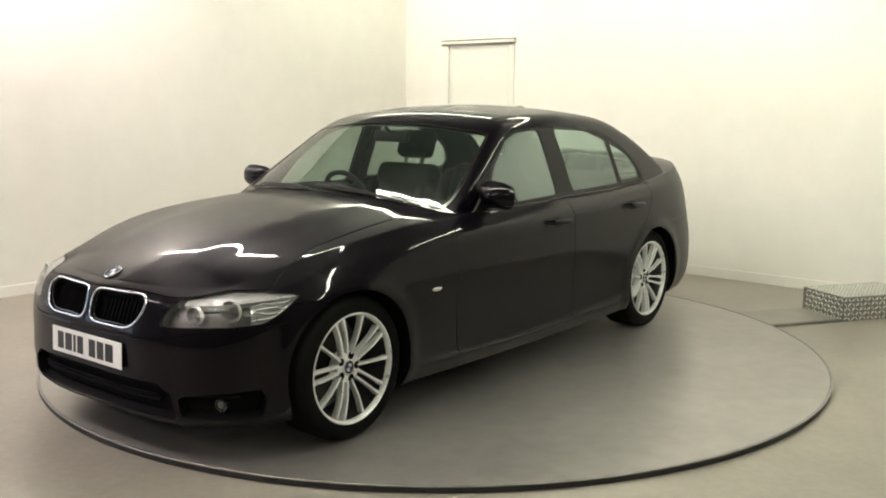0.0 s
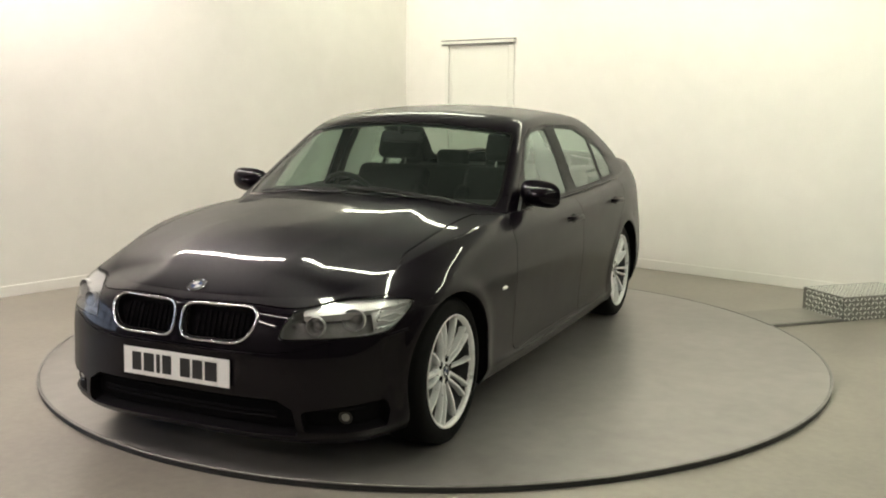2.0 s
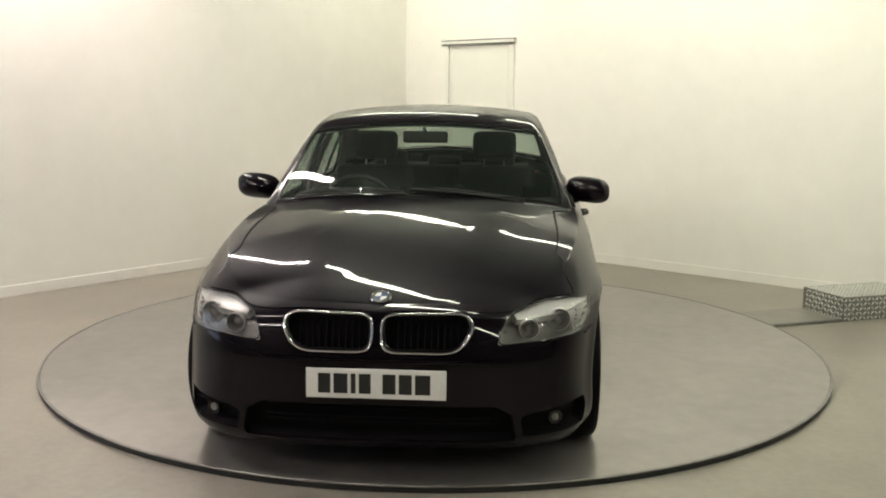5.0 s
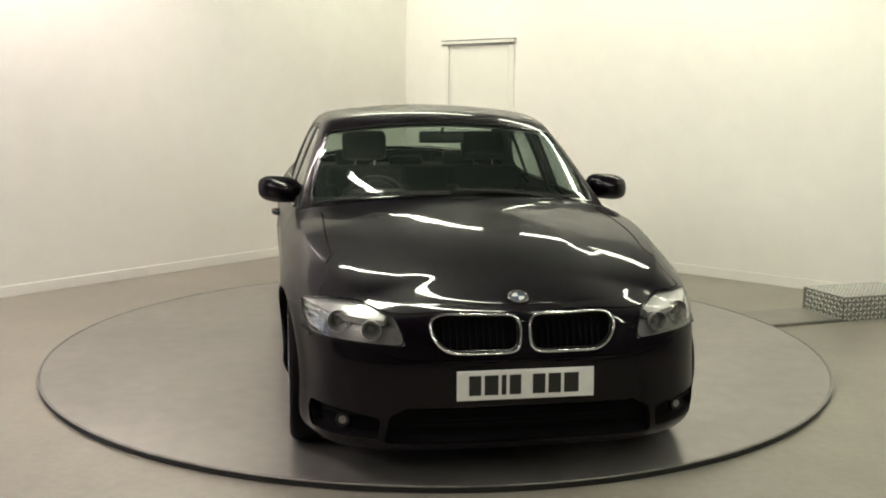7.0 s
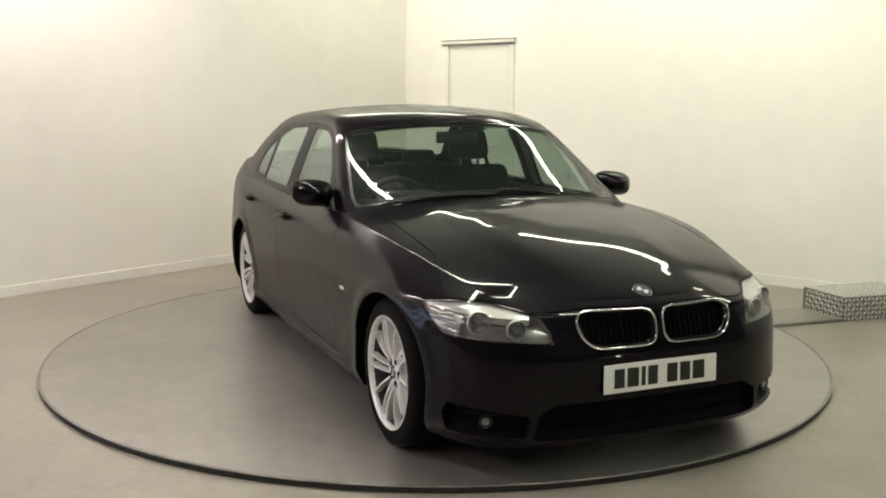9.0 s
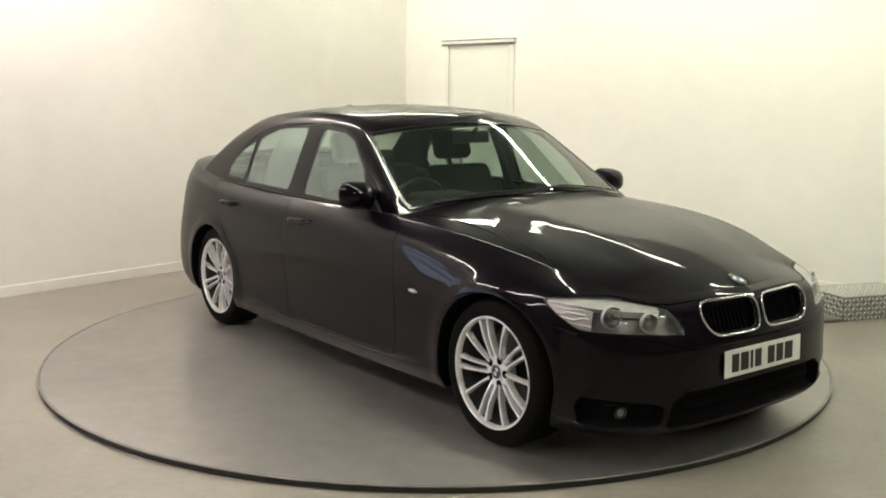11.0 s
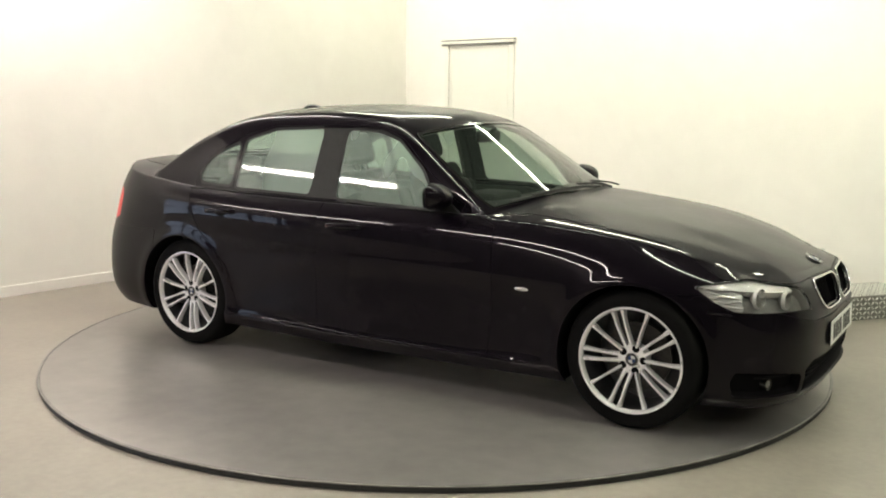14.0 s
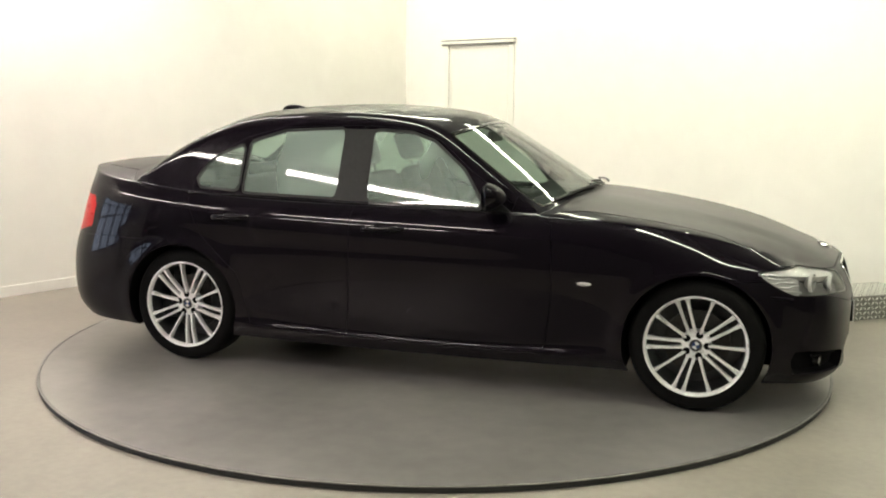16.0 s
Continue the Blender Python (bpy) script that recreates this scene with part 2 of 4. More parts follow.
def build_room():
    ru, rv, th = 10.4, 10.6, 0.15
    du0, du1, dh = 0.60, 1.385, 2.002
    slab("floor", CONCRETE, -th, ru + th, -th, rv + th, FLOOR - 0.2, FLOOR, "grey-beige painted concrete floor, faintly stained")
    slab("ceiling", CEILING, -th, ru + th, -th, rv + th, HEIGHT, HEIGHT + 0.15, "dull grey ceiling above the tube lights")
    # the wall with the door is made of three pieces round its opening
    wall = slab("wall_door_side", WALL, -th, du0, -th, 0, FLOOR, HEIGHT, "cream-painted smooth wall with a white door in it")
    for x0, x1, z0 in ((du1, ru + th, FLOOR), (du0, du1, dh)):
        part("wall_piece", bm_box(x0, x1, -th, 0, z0, HEIGHT), WALL, wall, smooth=False)
    w0, w1, wz0, wz1 = 6.45, 10.1, 0.42, 1.7
    side = slab("wall_plain_side", WALL, -th, 0, 0, w0, FLOOR, HEIGHT, "cream-painted smooth wall, plain")
    for y0, y1, z0, z1 in ((w1, rv + th, FLOOR, HEIGHT), (w0, w1, FLOOR, wz0), (w0, w1, wz1, HEIGHT)):
        part("wall_piece", bm_box(-th, 0, y0, y1, z0, z1), WALL, side, smooth=False)
    win = thing("window_1", "wide window with dark bars and pale daylight behind", "window", ROOM.copy(), "", "structure")
    for y in (w0, w0 + 0.72, w0 + 1.44, w0 + 2.16, w0 + 2.88, w1 - 0.05):
        part("window_bar", bm_box(-0.10, -0.05, y, y + 0.05, wz0, wz1), GLOSS_BLACK, win, smooth=False)
    for z in (wz0, 0.84, 1.27, wz1 - 0.05):
        part("window_rail", bm_box(-0.095, -0.055, w0 + 0.05, w1 - 0.05, z, z + 0.05), GLOSS_BLACK, win, smooth=False)
    slab("backdrop", SKY, -2.0, -1.98, w0 - 2.5, w1 + 2.5, FLOOR - 0.1, 3.6, "pale grey-blue daylight outside the window")
    slab("ground", CONCRETE, -2.0, -th, w0 - 2.5, w1 + 2.5, FLOOR - 0.2, FLOOR - 0.002, "grey ground outside the window")
    # two unseen walls, added dark so the paint mirrors a dim room
    slab("wall_behind", UNSEEN_WALL, 0, ru + th, rv, rv + th, FLOOR, HEIGHT, "unseen wall behind the camera, darkened to give dark reflections")
    slab("wall_far_side", UNSEEN_WALL, ru, ru + th, 0, rv, FLOOR, HEIGHT, "unseen side wall, darkened to give dark reflections")
    for name, args in (("skirting_board", (0.0, du0 - 0.06, 0.0, 0.014)), ("skirting_board", (du1 + 0.06, ru, 0.0, 0.014)), ("skirting_board", (0.0, 0.014, 0.014, rv))):
        b = bm_box(args[0], args[1], args[2], args[3], FLOOR, FLOOR + 0.085, 0.004, 1)
        ob = part(name, b, WALL, None, smooth=False)
        ob.matrix_basis = ROOM.copy()
        tagged(ob, "cream-painted skirting board along the wall", "skirting board", "", "structure")
    # the door
    door = thing("door_1", "plain white flush door, shut, under a grey metal header", "door", ROOM.copy(), "", "structure")
    part("door_leaf", bm_box(du0 + 0.034, du1 - 0.034, -0.045, -0.004, FLOOR + 0.008, dh - 0.004, 0.002, 1), DOOR_PAINT, door, smooth=False)
    for x0, x1 in ((du0, du0 + 0.032), (du1 - 0.032, du1)):
        part("door_jamb", bm_box(x0, x1, -0.12, -0.002, FLOOR, dh, 0.003, 1), DOOR_PAINT, door, smooth=False)
    for x0, x1 in ((du0 - 0.05, du0 + 0.004), (du1 - 0.004, du1 + 0.05)):
        part("architrave", bm_box(x0, x1, 0.001, 0.016, FLOOR, dh + 0.0, 0.004, 1), DOOR_PAINT, door, smooth=False)
    head = part("door_header", bm_box(du0 - 0.06, du1 + 0.06, 0.001, 0.045, dh + 0.008, dh + 0.046, 0.004, 1), DOOR_PAINT, door, "white header box with grey metal edges", smooth=False)
    for z in (dh + 0.002, dh + 0.040):
        part("header_rail", bm_box(du0 - 0.065, du1 + 0.065, 0.002, 0.052, z, z + 0.011, 0.003, 1), HEADER, head, "grey metal rail", smooth=False)
    part("lever_handle", bm_tube([(du1 - 0.10, -0.018, 1.0), (du1 - 0.10, 0.035, 1.0), (du1 - 0.22, 0.035, 1.0)], 0.009), CHROME, door, "satin lever handle")
    return wall


def tube_light(u_mid, v_mid, length, angle, material, drop=0.08):
    p = ROOM @ Vector((u_mid, v_mid, HEIGHT))
    m = Matrix.Translation(p) @ pose(0, 0, 0, 0, 0, angle)
    ob = thing("tube_light", "white ceiling batten with an opal fluorescent diffuser", "tube light", m, "ceiling tube lights")
    part("batten", bm_box(-length / 2, length / 2, -0.034, 0.034, -0.05, 0.0, 0.006, 1), DOOR_PAINT, ob, smooth=False)
    for s in (-1, 1):
        part("end_cap", bm_box(s * length / 2 - 0.02, s * length / 2 + 0.02, -0.033, 0.033, -drop - 0.025, -0.045, 0.005, 1), WHITE, ob, smooth=False)
    part("diffuser", bm_box(-length / 2 + 0.021, length / 2 - 0.021, -0.03, 0.03, -drop - 0.02, -0.051, 0.010, 2), material, ob, "glowing opal diffuser", smooth=False)
    return ob


def build_lights():
    for u, v, mat in LIGHTS:
        tube_light(u, v, 2.15, math.degrees(math.atan2(UD.y, UD.x)), mat)


# rows of tubes along the wall with the door, about three metres apart
LIGHTS = [(u, v, TUBE_DIM if v < 2 else TUBE_WARM if u < 2 + v * 0.4 else TUBE_GREEN) for v, row in ((1.10, (1.0, 3.6, 6.2)), (3.97, (1.0, 3.6, 6.2, 8.8)), (7.10, (1.0, 3.6, 8.8)), (9.97, (3.6,))) for u in row]


# ---------------------------------------------------------------- turntable and floor things
TABLE_R = 2.2546


def build_turntable():
    ob = thing("turntable", "round grey steel car turntable with a dark rubber skirt", "turntable")
    n = 160
    part("platform", bm_lathe([(0.0, 0.0), (1.0, 0.0), (2.0, 0.0), (TABLE_R - 0.016, 0.0), (TABLE_R - 0.016, -0.02), (0.0, -0.02)], n, "z"), DISC, ob, "grey painted steel deck")
    part("edge_strip", bm_lathe([(TABLE_R - 0.014, 0.002), (TABLE_R - 0.002, 0.002), (TABLE_R, 0.0), (TABLE_R, -0.004), (TABLE_R - 0.014, -0.004)], n, "z", True), EDGE, ob, "bright worn metal edge strip")
    part("skirt", bm_lathe([(TABLE_R - 0.004, -0.0045), (TABLE_R - 0.003, -0.027), (TABLE_R - 0.03, -0.027), (TABLE_R - 0.03, -0.0045)], n, "z", True), RUBBER, ob, "black rubber skirt")
    return ob


def chequer(bm, origin, du, dv, nu, nv, pitch, normal):
    """Raised diamond bars, turned by quarter turns in a chequer."""
    du, dv, normal = Vector(du), Vector(dv), Vector(normal)
    for i in range(nu):
        for j in range(nv):
            c = Vector(origin) + du * (i + 0.5) * pitch + dv * (j + 0.5) * pitch
            a, b = (du + dv).normalized(), (du - dv).normalized()
            if (i + j) % 2:
                a, b = b, a
            L, W, H = pitch * 0.56, pitch * 0.19, pitch * 0.16
            vs = [bm.verts.new(c + a * L), bm.verts.new(c + b * W), bm.verts.new(c - a * L), bm.verts.new(c - b * W), bm.verts.new(c + a * L * 0.5 + normal * H), bm.verts.new(c - a * L * 0.5 + normal * H)]
            for f in ((0, 1, 4), (1, 5, 4), (1, 2, 5), (2, 3, 5), (3, 4, 5), (3, 0, 4)):
                bm.faces.new([vs[k] for k in f])


def build_step():
    ang = 20.0
    L, W, H = 0.66, 0.42, 0.168
    ob = thing("chequer_plate_step", "chequer-plate aluminium step box on the floor by the wall", "step", pose(2.745, 0.795, FLOOR, 0, 0, ang))
    part("box", bm_box(0, L, 0, W, 0, H, 0.004, 1), CHEQUER, ob, smooth=False)
    for name, o, du, dv, nrm, nu, nv in (("top_tread", (0, 0, H), (1, 0, 0), (0, 1, 0), (0, 0, 1), 20, 12), ("front_tread", (0, 0, 0), (1, 0, 0), (0, 0, 1), (0, -1, 0), 20, 5), ("side_tread", (0, 0, 0), (0, 1, 0), (0, 0, 1), (-1, 0, 0), 12, 5)):
        b = bmesh.new()
        chequer(b, o, du, dv, nu, nv, 0.0325, nrm)
        bmesh.ops.recalc_face_normals(b, faces=b.faces)
        tagged(part(name, b, TREAD, ob, "raised tread bars", smooth=False), kind="stuff")
    pl = thing("floor_plate", "thin worn metal access plate lying flat on the floor", "floor plate", pose(2.215, 0.62, FLOOR, 0, 0, 21))
    part("sheet", bm_box(0, 0.60, 0, 0.40, 0, 0.012, 0.003, 1), PLATE_STEEL, pl, smooth=False)
    part("edge_angle", bm_box(-0.018, -0.001, -0.03, 0.40, 0, 0.018, 0.003, 1), CHEQUER, pl, "dark metal edge angle", smooth=False)
    part("edge_angle", bm_box(-0.02, 0.60, -0.03, 0.0, 0, 0.02, 0.003, 1), CHEQUER, pl, "dark metal edge angle", smooth=False)


# ---------------------------------------------------------------- the car's skin
# x forward from the middle of the wheelbase, y to the car's left, z up from the turntable
OUT_X = [2.115, 2.085, 1.945, 1.71, 1.30, 0.60, -0.50, -1.40, -1.95, -2.23, -2.36, -2.38]
OUT_Y = [0.0, 0.40, 0.685, 0.81, 0.882, 0.893, 0.905, 0.898, 0.855, 0.70, 0.38, 0.0]
RINGS_Z = []
RINGS_IN = []


def ring(z, inset):
    RINGS_Z.append(z)
    RINGS_IN.append(inset)


ring([.150, .150, .148, .155, .17, .165, .165, .175, .185, .205, .215, .215], [.075, .06, .035, .030, .05, .04, .04, .05, .05, .07, .08, .08])
ring([.22, .22, .22, .225, .24, .232, .232, .245, .26, .275, .285, .285], [.022, .012, -.008, -.004, .02, .008, .008, .02, .015, .02, .03, .03])
ring([.37, .37, .37, .37, .38, .278, .278, .37, .39, .40, .41, .41], [.022, .010, -.006, -.004, .005, .032, .032, .01, .0, .0, .0, .0])
ring([.50, .50, .51, .53, .56, .55, .55, .56, .56, .57, .58, .58], [.015, .01, .0, .0, .0, .006, .006, .0, .005, .01, .01, .01])
ring([.60, .61, .63, .65, .68, .68, .69, .70, .71, .72, .74, .74], [.04, .04, .03, .015, .008, .004, .004, .004, .02, .05, .05, .05])
ring([.66, .66, .665, .712, .772, .805, .82, .86, .89, .90, .90, .90], [.060, .075, .085, .07, .05, .018, .008, .010, .05, .10, .07, .07])
ring([.692, .692, .698, .755, .845, .900, .91, .945, 1.012, 1.042, 1.050, 1.052], [.120, .145, .180, .155, .118, .085, .07, .08, .115, .16, .10, .08])

deck_line = curve([(1.995, .692), (1.95, .712), (1.8, .768), (1.5, .853), (1.2, .907), (.93, .945), (.75, .96), (0, .97), (-1.5, 1.05), (-1.85, 1.082), (-2.1, 1.078), (-2.22, 1.066), (-2.30, 1.04)])
roof_line = curve([(1.1, .75), (.80, .955), (.55, 1.110), (.30, 1.260), (.12, 1.354), (-.1, 1.400), (-.5, 1.423), (-.95, 1.407), (-1.25, 1.365), (-1.45, 1.298), (-1.65, 1.197), (-1.82, 1.09), (-2.0, .97), (-2.4, .7)])


def smooth_step(a, b, x):
    u = np.clip((x - a) / (b - a), 0, 1)
    return u * u * (3 - 2 * u)


def bend(x, y):
    """How far the curved screens carry the roof line forward or back away from the middle."""
    return 0.115 * (y / 0.72) ** 2 * smooth_step(-0.45, 0.1, x) - 0.09 * (y / 0.65) ** 2 * smooth_step(-0.9, -1.3, x)


def deck_height(x, y, yb, zb):
    q = abs(y) / max(yb, 1e-6)
    z = zb + (float(deck_line(x)) - zb) * (1 - q ** 2.6)
    if x > 0.5:
        crease = 0.30 + (2.0 - x) * 0.17
        z += 0.010 * float(smooth_step(crease + 0.085, crease - 0.085, abs(y))) * float(smooth_step(2.02, 1.55, x)) * float(smooth_step(0.0, 0.12, yb - abs(y)))
    return z


def cabin_height(x, y, yb, zb):
    roof = float(roof_line(x + bend(x, y))) - 0.047 * (y / 0.6) ** 2
    i = yb - 0.012 - abs(y)
    side = zb + i * (2.75 - 2.0 * i)
    return min(roof, side), side - roof


N_NOSE, N_ALONG, ROWS_LOW, ROWS_A, ROWS_B, ROWS_C = 100, 250, 8, 6, 14, 26


def build_skin():
    """The left half of the skin as a grid. A vertex holds x, y, z, row, edge, rise, along and the normal."""
    t12 = np.arange(12.0)
    fx, fy = curve(list(zip(t12, OUT_X))), curve(list(zip(t12, OUT_Y)))
    fine = np.linspace(0, 11, 2201)
    px, py = fx(fine), fy(fine)
    px[0], py[0], py[-1] = OUT_X[0], 0.0, 0.0
    arc = np.concatenate([[0], np.cumsum(np.hypot(np.diff(px), np.diff(py)))])
    s = np.concatenate([np.linspace(0, 1.15, N_NOSE, endpoint=False), np.linspace(1.15, arc[-1], N_ALONG - N_NOSE)])
    tt = np.interp(s, arc, fine)
    X, Y = np.interp(tt, fine, px), np.interp(tt, fine, py)
    tx, ty = np.gradient(X, s), np.gradient(Y, s)
    ln = np.hypot(tx, ty)
    nx, ny = ty / ln * -1, tx / ln
    inward = np.stack([nx, ny], 1)
    inward *= np.sign((np.stack([-X * 0.3, -Y], 1) * inward).sum(1, keepdims=True) + 1e-12)
    inward[0], inward[-1] = (-1, 0), (1, 0)
    Z = np.array([curve(list(zip(t12, z)))(tt) for z in RINGS_Z])
    IN = np.array([curve(list(zip(t12, i)))(tt) for i in RINGS_IN])
    grid = []
    k = len(RINGS_Z)
    for i in range(N_ALONG):
        col = []
        fz, fi = curve(list(enumerate(Z[:, i]))), curve(list(enumerate(IN[:, i])))
        for r in np.linspace(0, k - 1, (k - 1) * ROWS_LOW + 1):
            q = float(fi(r))
            y = max(0.0, Y[i] + inward[i, 1] * q)
            if i in (0, N_ALONG - 1):
                y = 0.0
            x, z = X[i] + inward[i, 0] * q, float(fz(r))
            if y > 0.6:
                d = min(math.hypot(x - 1.38, z - 0.316), math.hypot(x + 1.38, z - 0.316))
                y += 0.011 * math.exp(-((d - 0.35) / 0.045) ** 2)
            col.append([x, y, z, r - (k - 1), -1.0, -1.0, s[i]])
        grid.append(col)
    # where the cabin stands out of the deck, and where its side meets its roof
    found = []
    for col in grid:
        xb, yb, zb = col[-1][:3]

        def above(y):
            return cabin_height(xb, y, yb, zb)[0] - deck_height(xb, y, yb, zb) - 0.002

        def over(y):
            return cabin_height(xb, y, yb, zb)[1]

        def first(f, hi, lo, n=60):
            ys = np.linspace(hi, lo, n)
            for y0, y1 in zip(ys, ys[1:]):
                if f(y1) > 0:
                    for _ in range(14):
                        mid = (y0 + y1) / 2
                        y0, y1 = (y0, mid) if f(mid) > 0 else (mid, y1)
                    return y1
            return None
        ya = first(above, yb - 0.004, 0.0) if yb > 0.1 and xb < 1.3 else None
        yc = first(over, ya, 0.0) if ya is not None else None
        if ya is not None:
            yc = ya if yc is None else yc
            yc = min(yc, ya - min(0.02, ya * 0.3))
        found.append((ya, yc))
    known = [i for i, f in enumerate(found) if f[0] is not None]
    front, back = known[0], known[-1]
    for i, col in enumerate(grid):
        xb, yb, zb = col[-1][:3]
        ya, yc = found[i]
        cabin = ya is not None
        if not cabin:
            # ahead of and behind the cabin the rows fan out from its ends
            far = float(smooth_step(0, 40, abs(i - (front if i < front else back))))
            ya = yb * (0.08 + 0.67 * far)
            yc = yb * (0.05 + 0.50 * far)
        rows = [(yb + (ya - yb) * j / ROWS_A, j / ROWS_A) for j in range(1, ROWS_A + 1)]
        rows += [(ya + (yc - ya) * j / ROWS_B, 1 + j / ROWS_B) for j in range(1, ROWS_B + 1)]
        rows += [(yc * (1 - j / ROWS_C), 2 + j / ROWS_C) for j in range(1, ROWS_C + 1)]
        for y, a in rows:
            d = deck_height(xb, y, yb, zb)
            g = cabin_height(xb, y, yb, zb)[0] if cabin else -1.0
            col.append([xb, y, max(d, g), a, yc - y, g - d, s[i]])
    V = np.array(grid)
    # soften the roof rail and the foot of the glass
    for _ in range(4):
        W = V.copy()
        lo = (k - 1) * ROWS_LOW
        for j in range(lo + 2, V.shape[1] - 1):
            W[:, j, 1:3] = 0.5 * V[:, j, 1:3] + 0.25 * (V[:, j - 1, 1:3] + V[:, j + 1, 1:3])
        c = lo + ROWS_A + ROWS_B
        V[:, c - 4:c + 4] = W[:, c - 4:c + 4]
    du = np.gradient(V[:, :, :3], s, axis=0)
    dv = np.gradient(V[:, :, :3], axis=1)
    nrm = np.cross(du, dv)
    nrm /= np.linalg.norm(nrm, axis=2, keepdims=True) + 1e-12
    nrm[0] = nrm[1]
    nrm[-1] = nrm[-2]
    for j in range(V.shape[1]):
        nrm[0, j, 1] = nrm[-1, j, 1] = 0
    nrm[:, -1, 1] = 0
    nrm /= np.linalg.norm(nrm, axis=2, keepdims=True) + 1e-12
    verts = np.concatenate([V, nrm], 2)
    n, m = V.shape[:2]
    faces = [(i * m + j, (i + 1) * m + j, (i + 1) * m + j + 1, i * m + j + 1) for i in range(n - 1) for j in range(m - 1)]
    return [v for v in verts.reshape(-1, verts.shape[2])], faces


def split(V, faces, field):
    """Cuts faces along the zero line of field(vertex). Gives those within (positive) and those outside."""
    val, made, ins, outs = {}, {}, [], []

    def value(i):
        if i not in val:
            val[i] = field(V[i]) or 1e-9
        return val[i]
    for f in faces:
        vs = [value(i) for i in f]
        if all(v > 0 for v in vs):
            ins.append(f)
            continue
        if all(v < 0 for v in vs):
            outs.append(f)
            continue
        a, b = [], []
        for q in range(len(f)):
            i, j = f[q], f[(q + 1) % len(f)]
            vi, vj = value(i), value(j)
            (a if vi > 0 else b).append(i)
            if vi * vj < 0:
                key = (min(i, j), max(i, j))
                if key not in made:
                    u = vi / (vi - vj)
                    V.append(V[i] + (V[j] - V[i]) * u)
                    made[key] = len(V) - 1
                a.append(made[key])
                b.append(made[key])
        if len(a) > 2:
            ins.append(tuple(a))
        if len(b) > 2:
            outs.append(tuple(b))
    return ins, outs


def panel(name, V, faces, material, parent, sides, label="", depth=0.012, sink=0.0, rim=True):
    """One panel of the skin, on the left side (1), the right (-1) or across both, with its edges turned in."""
    verts, norms, polys, middle = [], [], [], {}
    for sd in sides:
        index = dict(middle)
        edges = {}
        for f in faces:
            loop = []
            for i in f:
                if i not in index:
                    index[i] = len(verts)
                    v = V[i]
                    if abs(v[1]) < 1e-6:
                        middle[i] = index[i]
                    nn = np.array([v[7], v[8] * sd, v[9]])
                    nn = nn / (np.linalg.norm(nn) + 1e-12)
                    verts.append(np.array([v[0], v[1] * sd, v[2]]) - nn * sink)
                    norms.append(nn)
                loop.append(index[i])
            if sd < 0:
                loop.reverse()
            polys.append(loop)
            for q in range(len(loop)):
                e = (loop[q], loop[(q + 1) % len(loop)])
                edges[frozenset(e)] = None if frozenset(e) in edges else e
        if rim:
            for e in edges.values():
                if e is None:
                    continue
                a, b = e
                if len(sides) == 2 and abs(verts[a][1]) < 1e-5 and abs(verts[b][1]) < 1e-5:
                    continue
                base = len(verts)
                flat = np.cross(verts[b] - verts[a], norms[a])
                ll = np.linalg.norm(flat)
                flat = flat / ll if ll > 1e-9 else norms[a]
                verts += [verts[a], verts[b], verts[b] - norms[b] * depth, verts[a] - norms[a] * depth]
                norms += [flat] * 4
                polys.append([base + 1, base, base + 3, base + 2])
    me = bpy.data.meshes.new(name)
    me.from_pydata([tuple(v) for v in verts], [], polys)
    for p in me.polygons:
        p.use_smooth = True
    me.update()
    me.normals_split_custom_set_from_vertices([tuple(n) for n in norms])
    me.materials.append(material)
    ob = new(name, me)
    ob.parent = parent
    if label:
        ob["label"] = label
    return ob


FRONT_AXLE, REAR_AXLE, HUB_Z = 1.38, -1.38, 0.316
TRACK_FACE = 0.862
ARCH_R = 0.342
WIN_FRONT = [(0.30, .935), (-.285, .952), (-.295, 1.273), (-.10, 1.262), (0.02, 1.222), (0.19, 1.088)]
WIN_REAR = [(-.492, .962), (-1.005, .972), (-1.0, 1.206), (-.82, 1.261), (-.492, 1.278)]
WIN_QUARTER = [(-1.070, .978), (-1.285, .988), (-1.30, 1.02), (-1.245, 1.095), (-1.175, 1.143), (-1.070, 1.184)]
PILLAR = [(-.285, .93), (-.497, .93), (-.497, 1.297), (-.285, 1.297)]
DOOR_F = [(0.66, .24), (0.70, .55), (0.68, .86), (0.44, .96), (0.24, 1.10), (0.06, 1.245), (-.08, 1.299), (-.37, 1.316), (-.36, .9), (-.37, .5), (-.39, .24)]
DOOR_R = [(-.39, .24), (-.37, .5), (-.36, .9), (-.37, 1.316), (-.84, 1.300), (-1.06, 1.24), (-1.23, 1.135), (-1.34, 1.0), (-1.34, .93), (-1.24, .72), (-1.02, .52), (-.95, .24)]
HEADLIGHT = [(.462, .565), (.474, .600), (.512, .650), (.66, .668), (.80, .682), (.92, .684), (1.052, .668), (.98, .620), (.90, .580), (.80, .576), (.62, .572)]
KIDNEY = [(.040, .544), (.030, .556), (.028, .640), (.040, .652), (.325, .653), (.348, .645), (.353, .628), (.340, .595), (.312, .560), (.275, .543)]
LOW_INTAKE = [(-.5, .195), (-.5, .322), (.44, .318), (.50, .285), (.52, .195)]
FOG = [(.565, .215), (.555, .275), (.66, .290), (.80, .300), (.87, .30), (.885, .27), (.875, .215)]
TAIL = [(.40, .705), (.40, .885), (.80, .893), (.98, .885), (1.0, .85), (.98, .735), (.80, .695)]


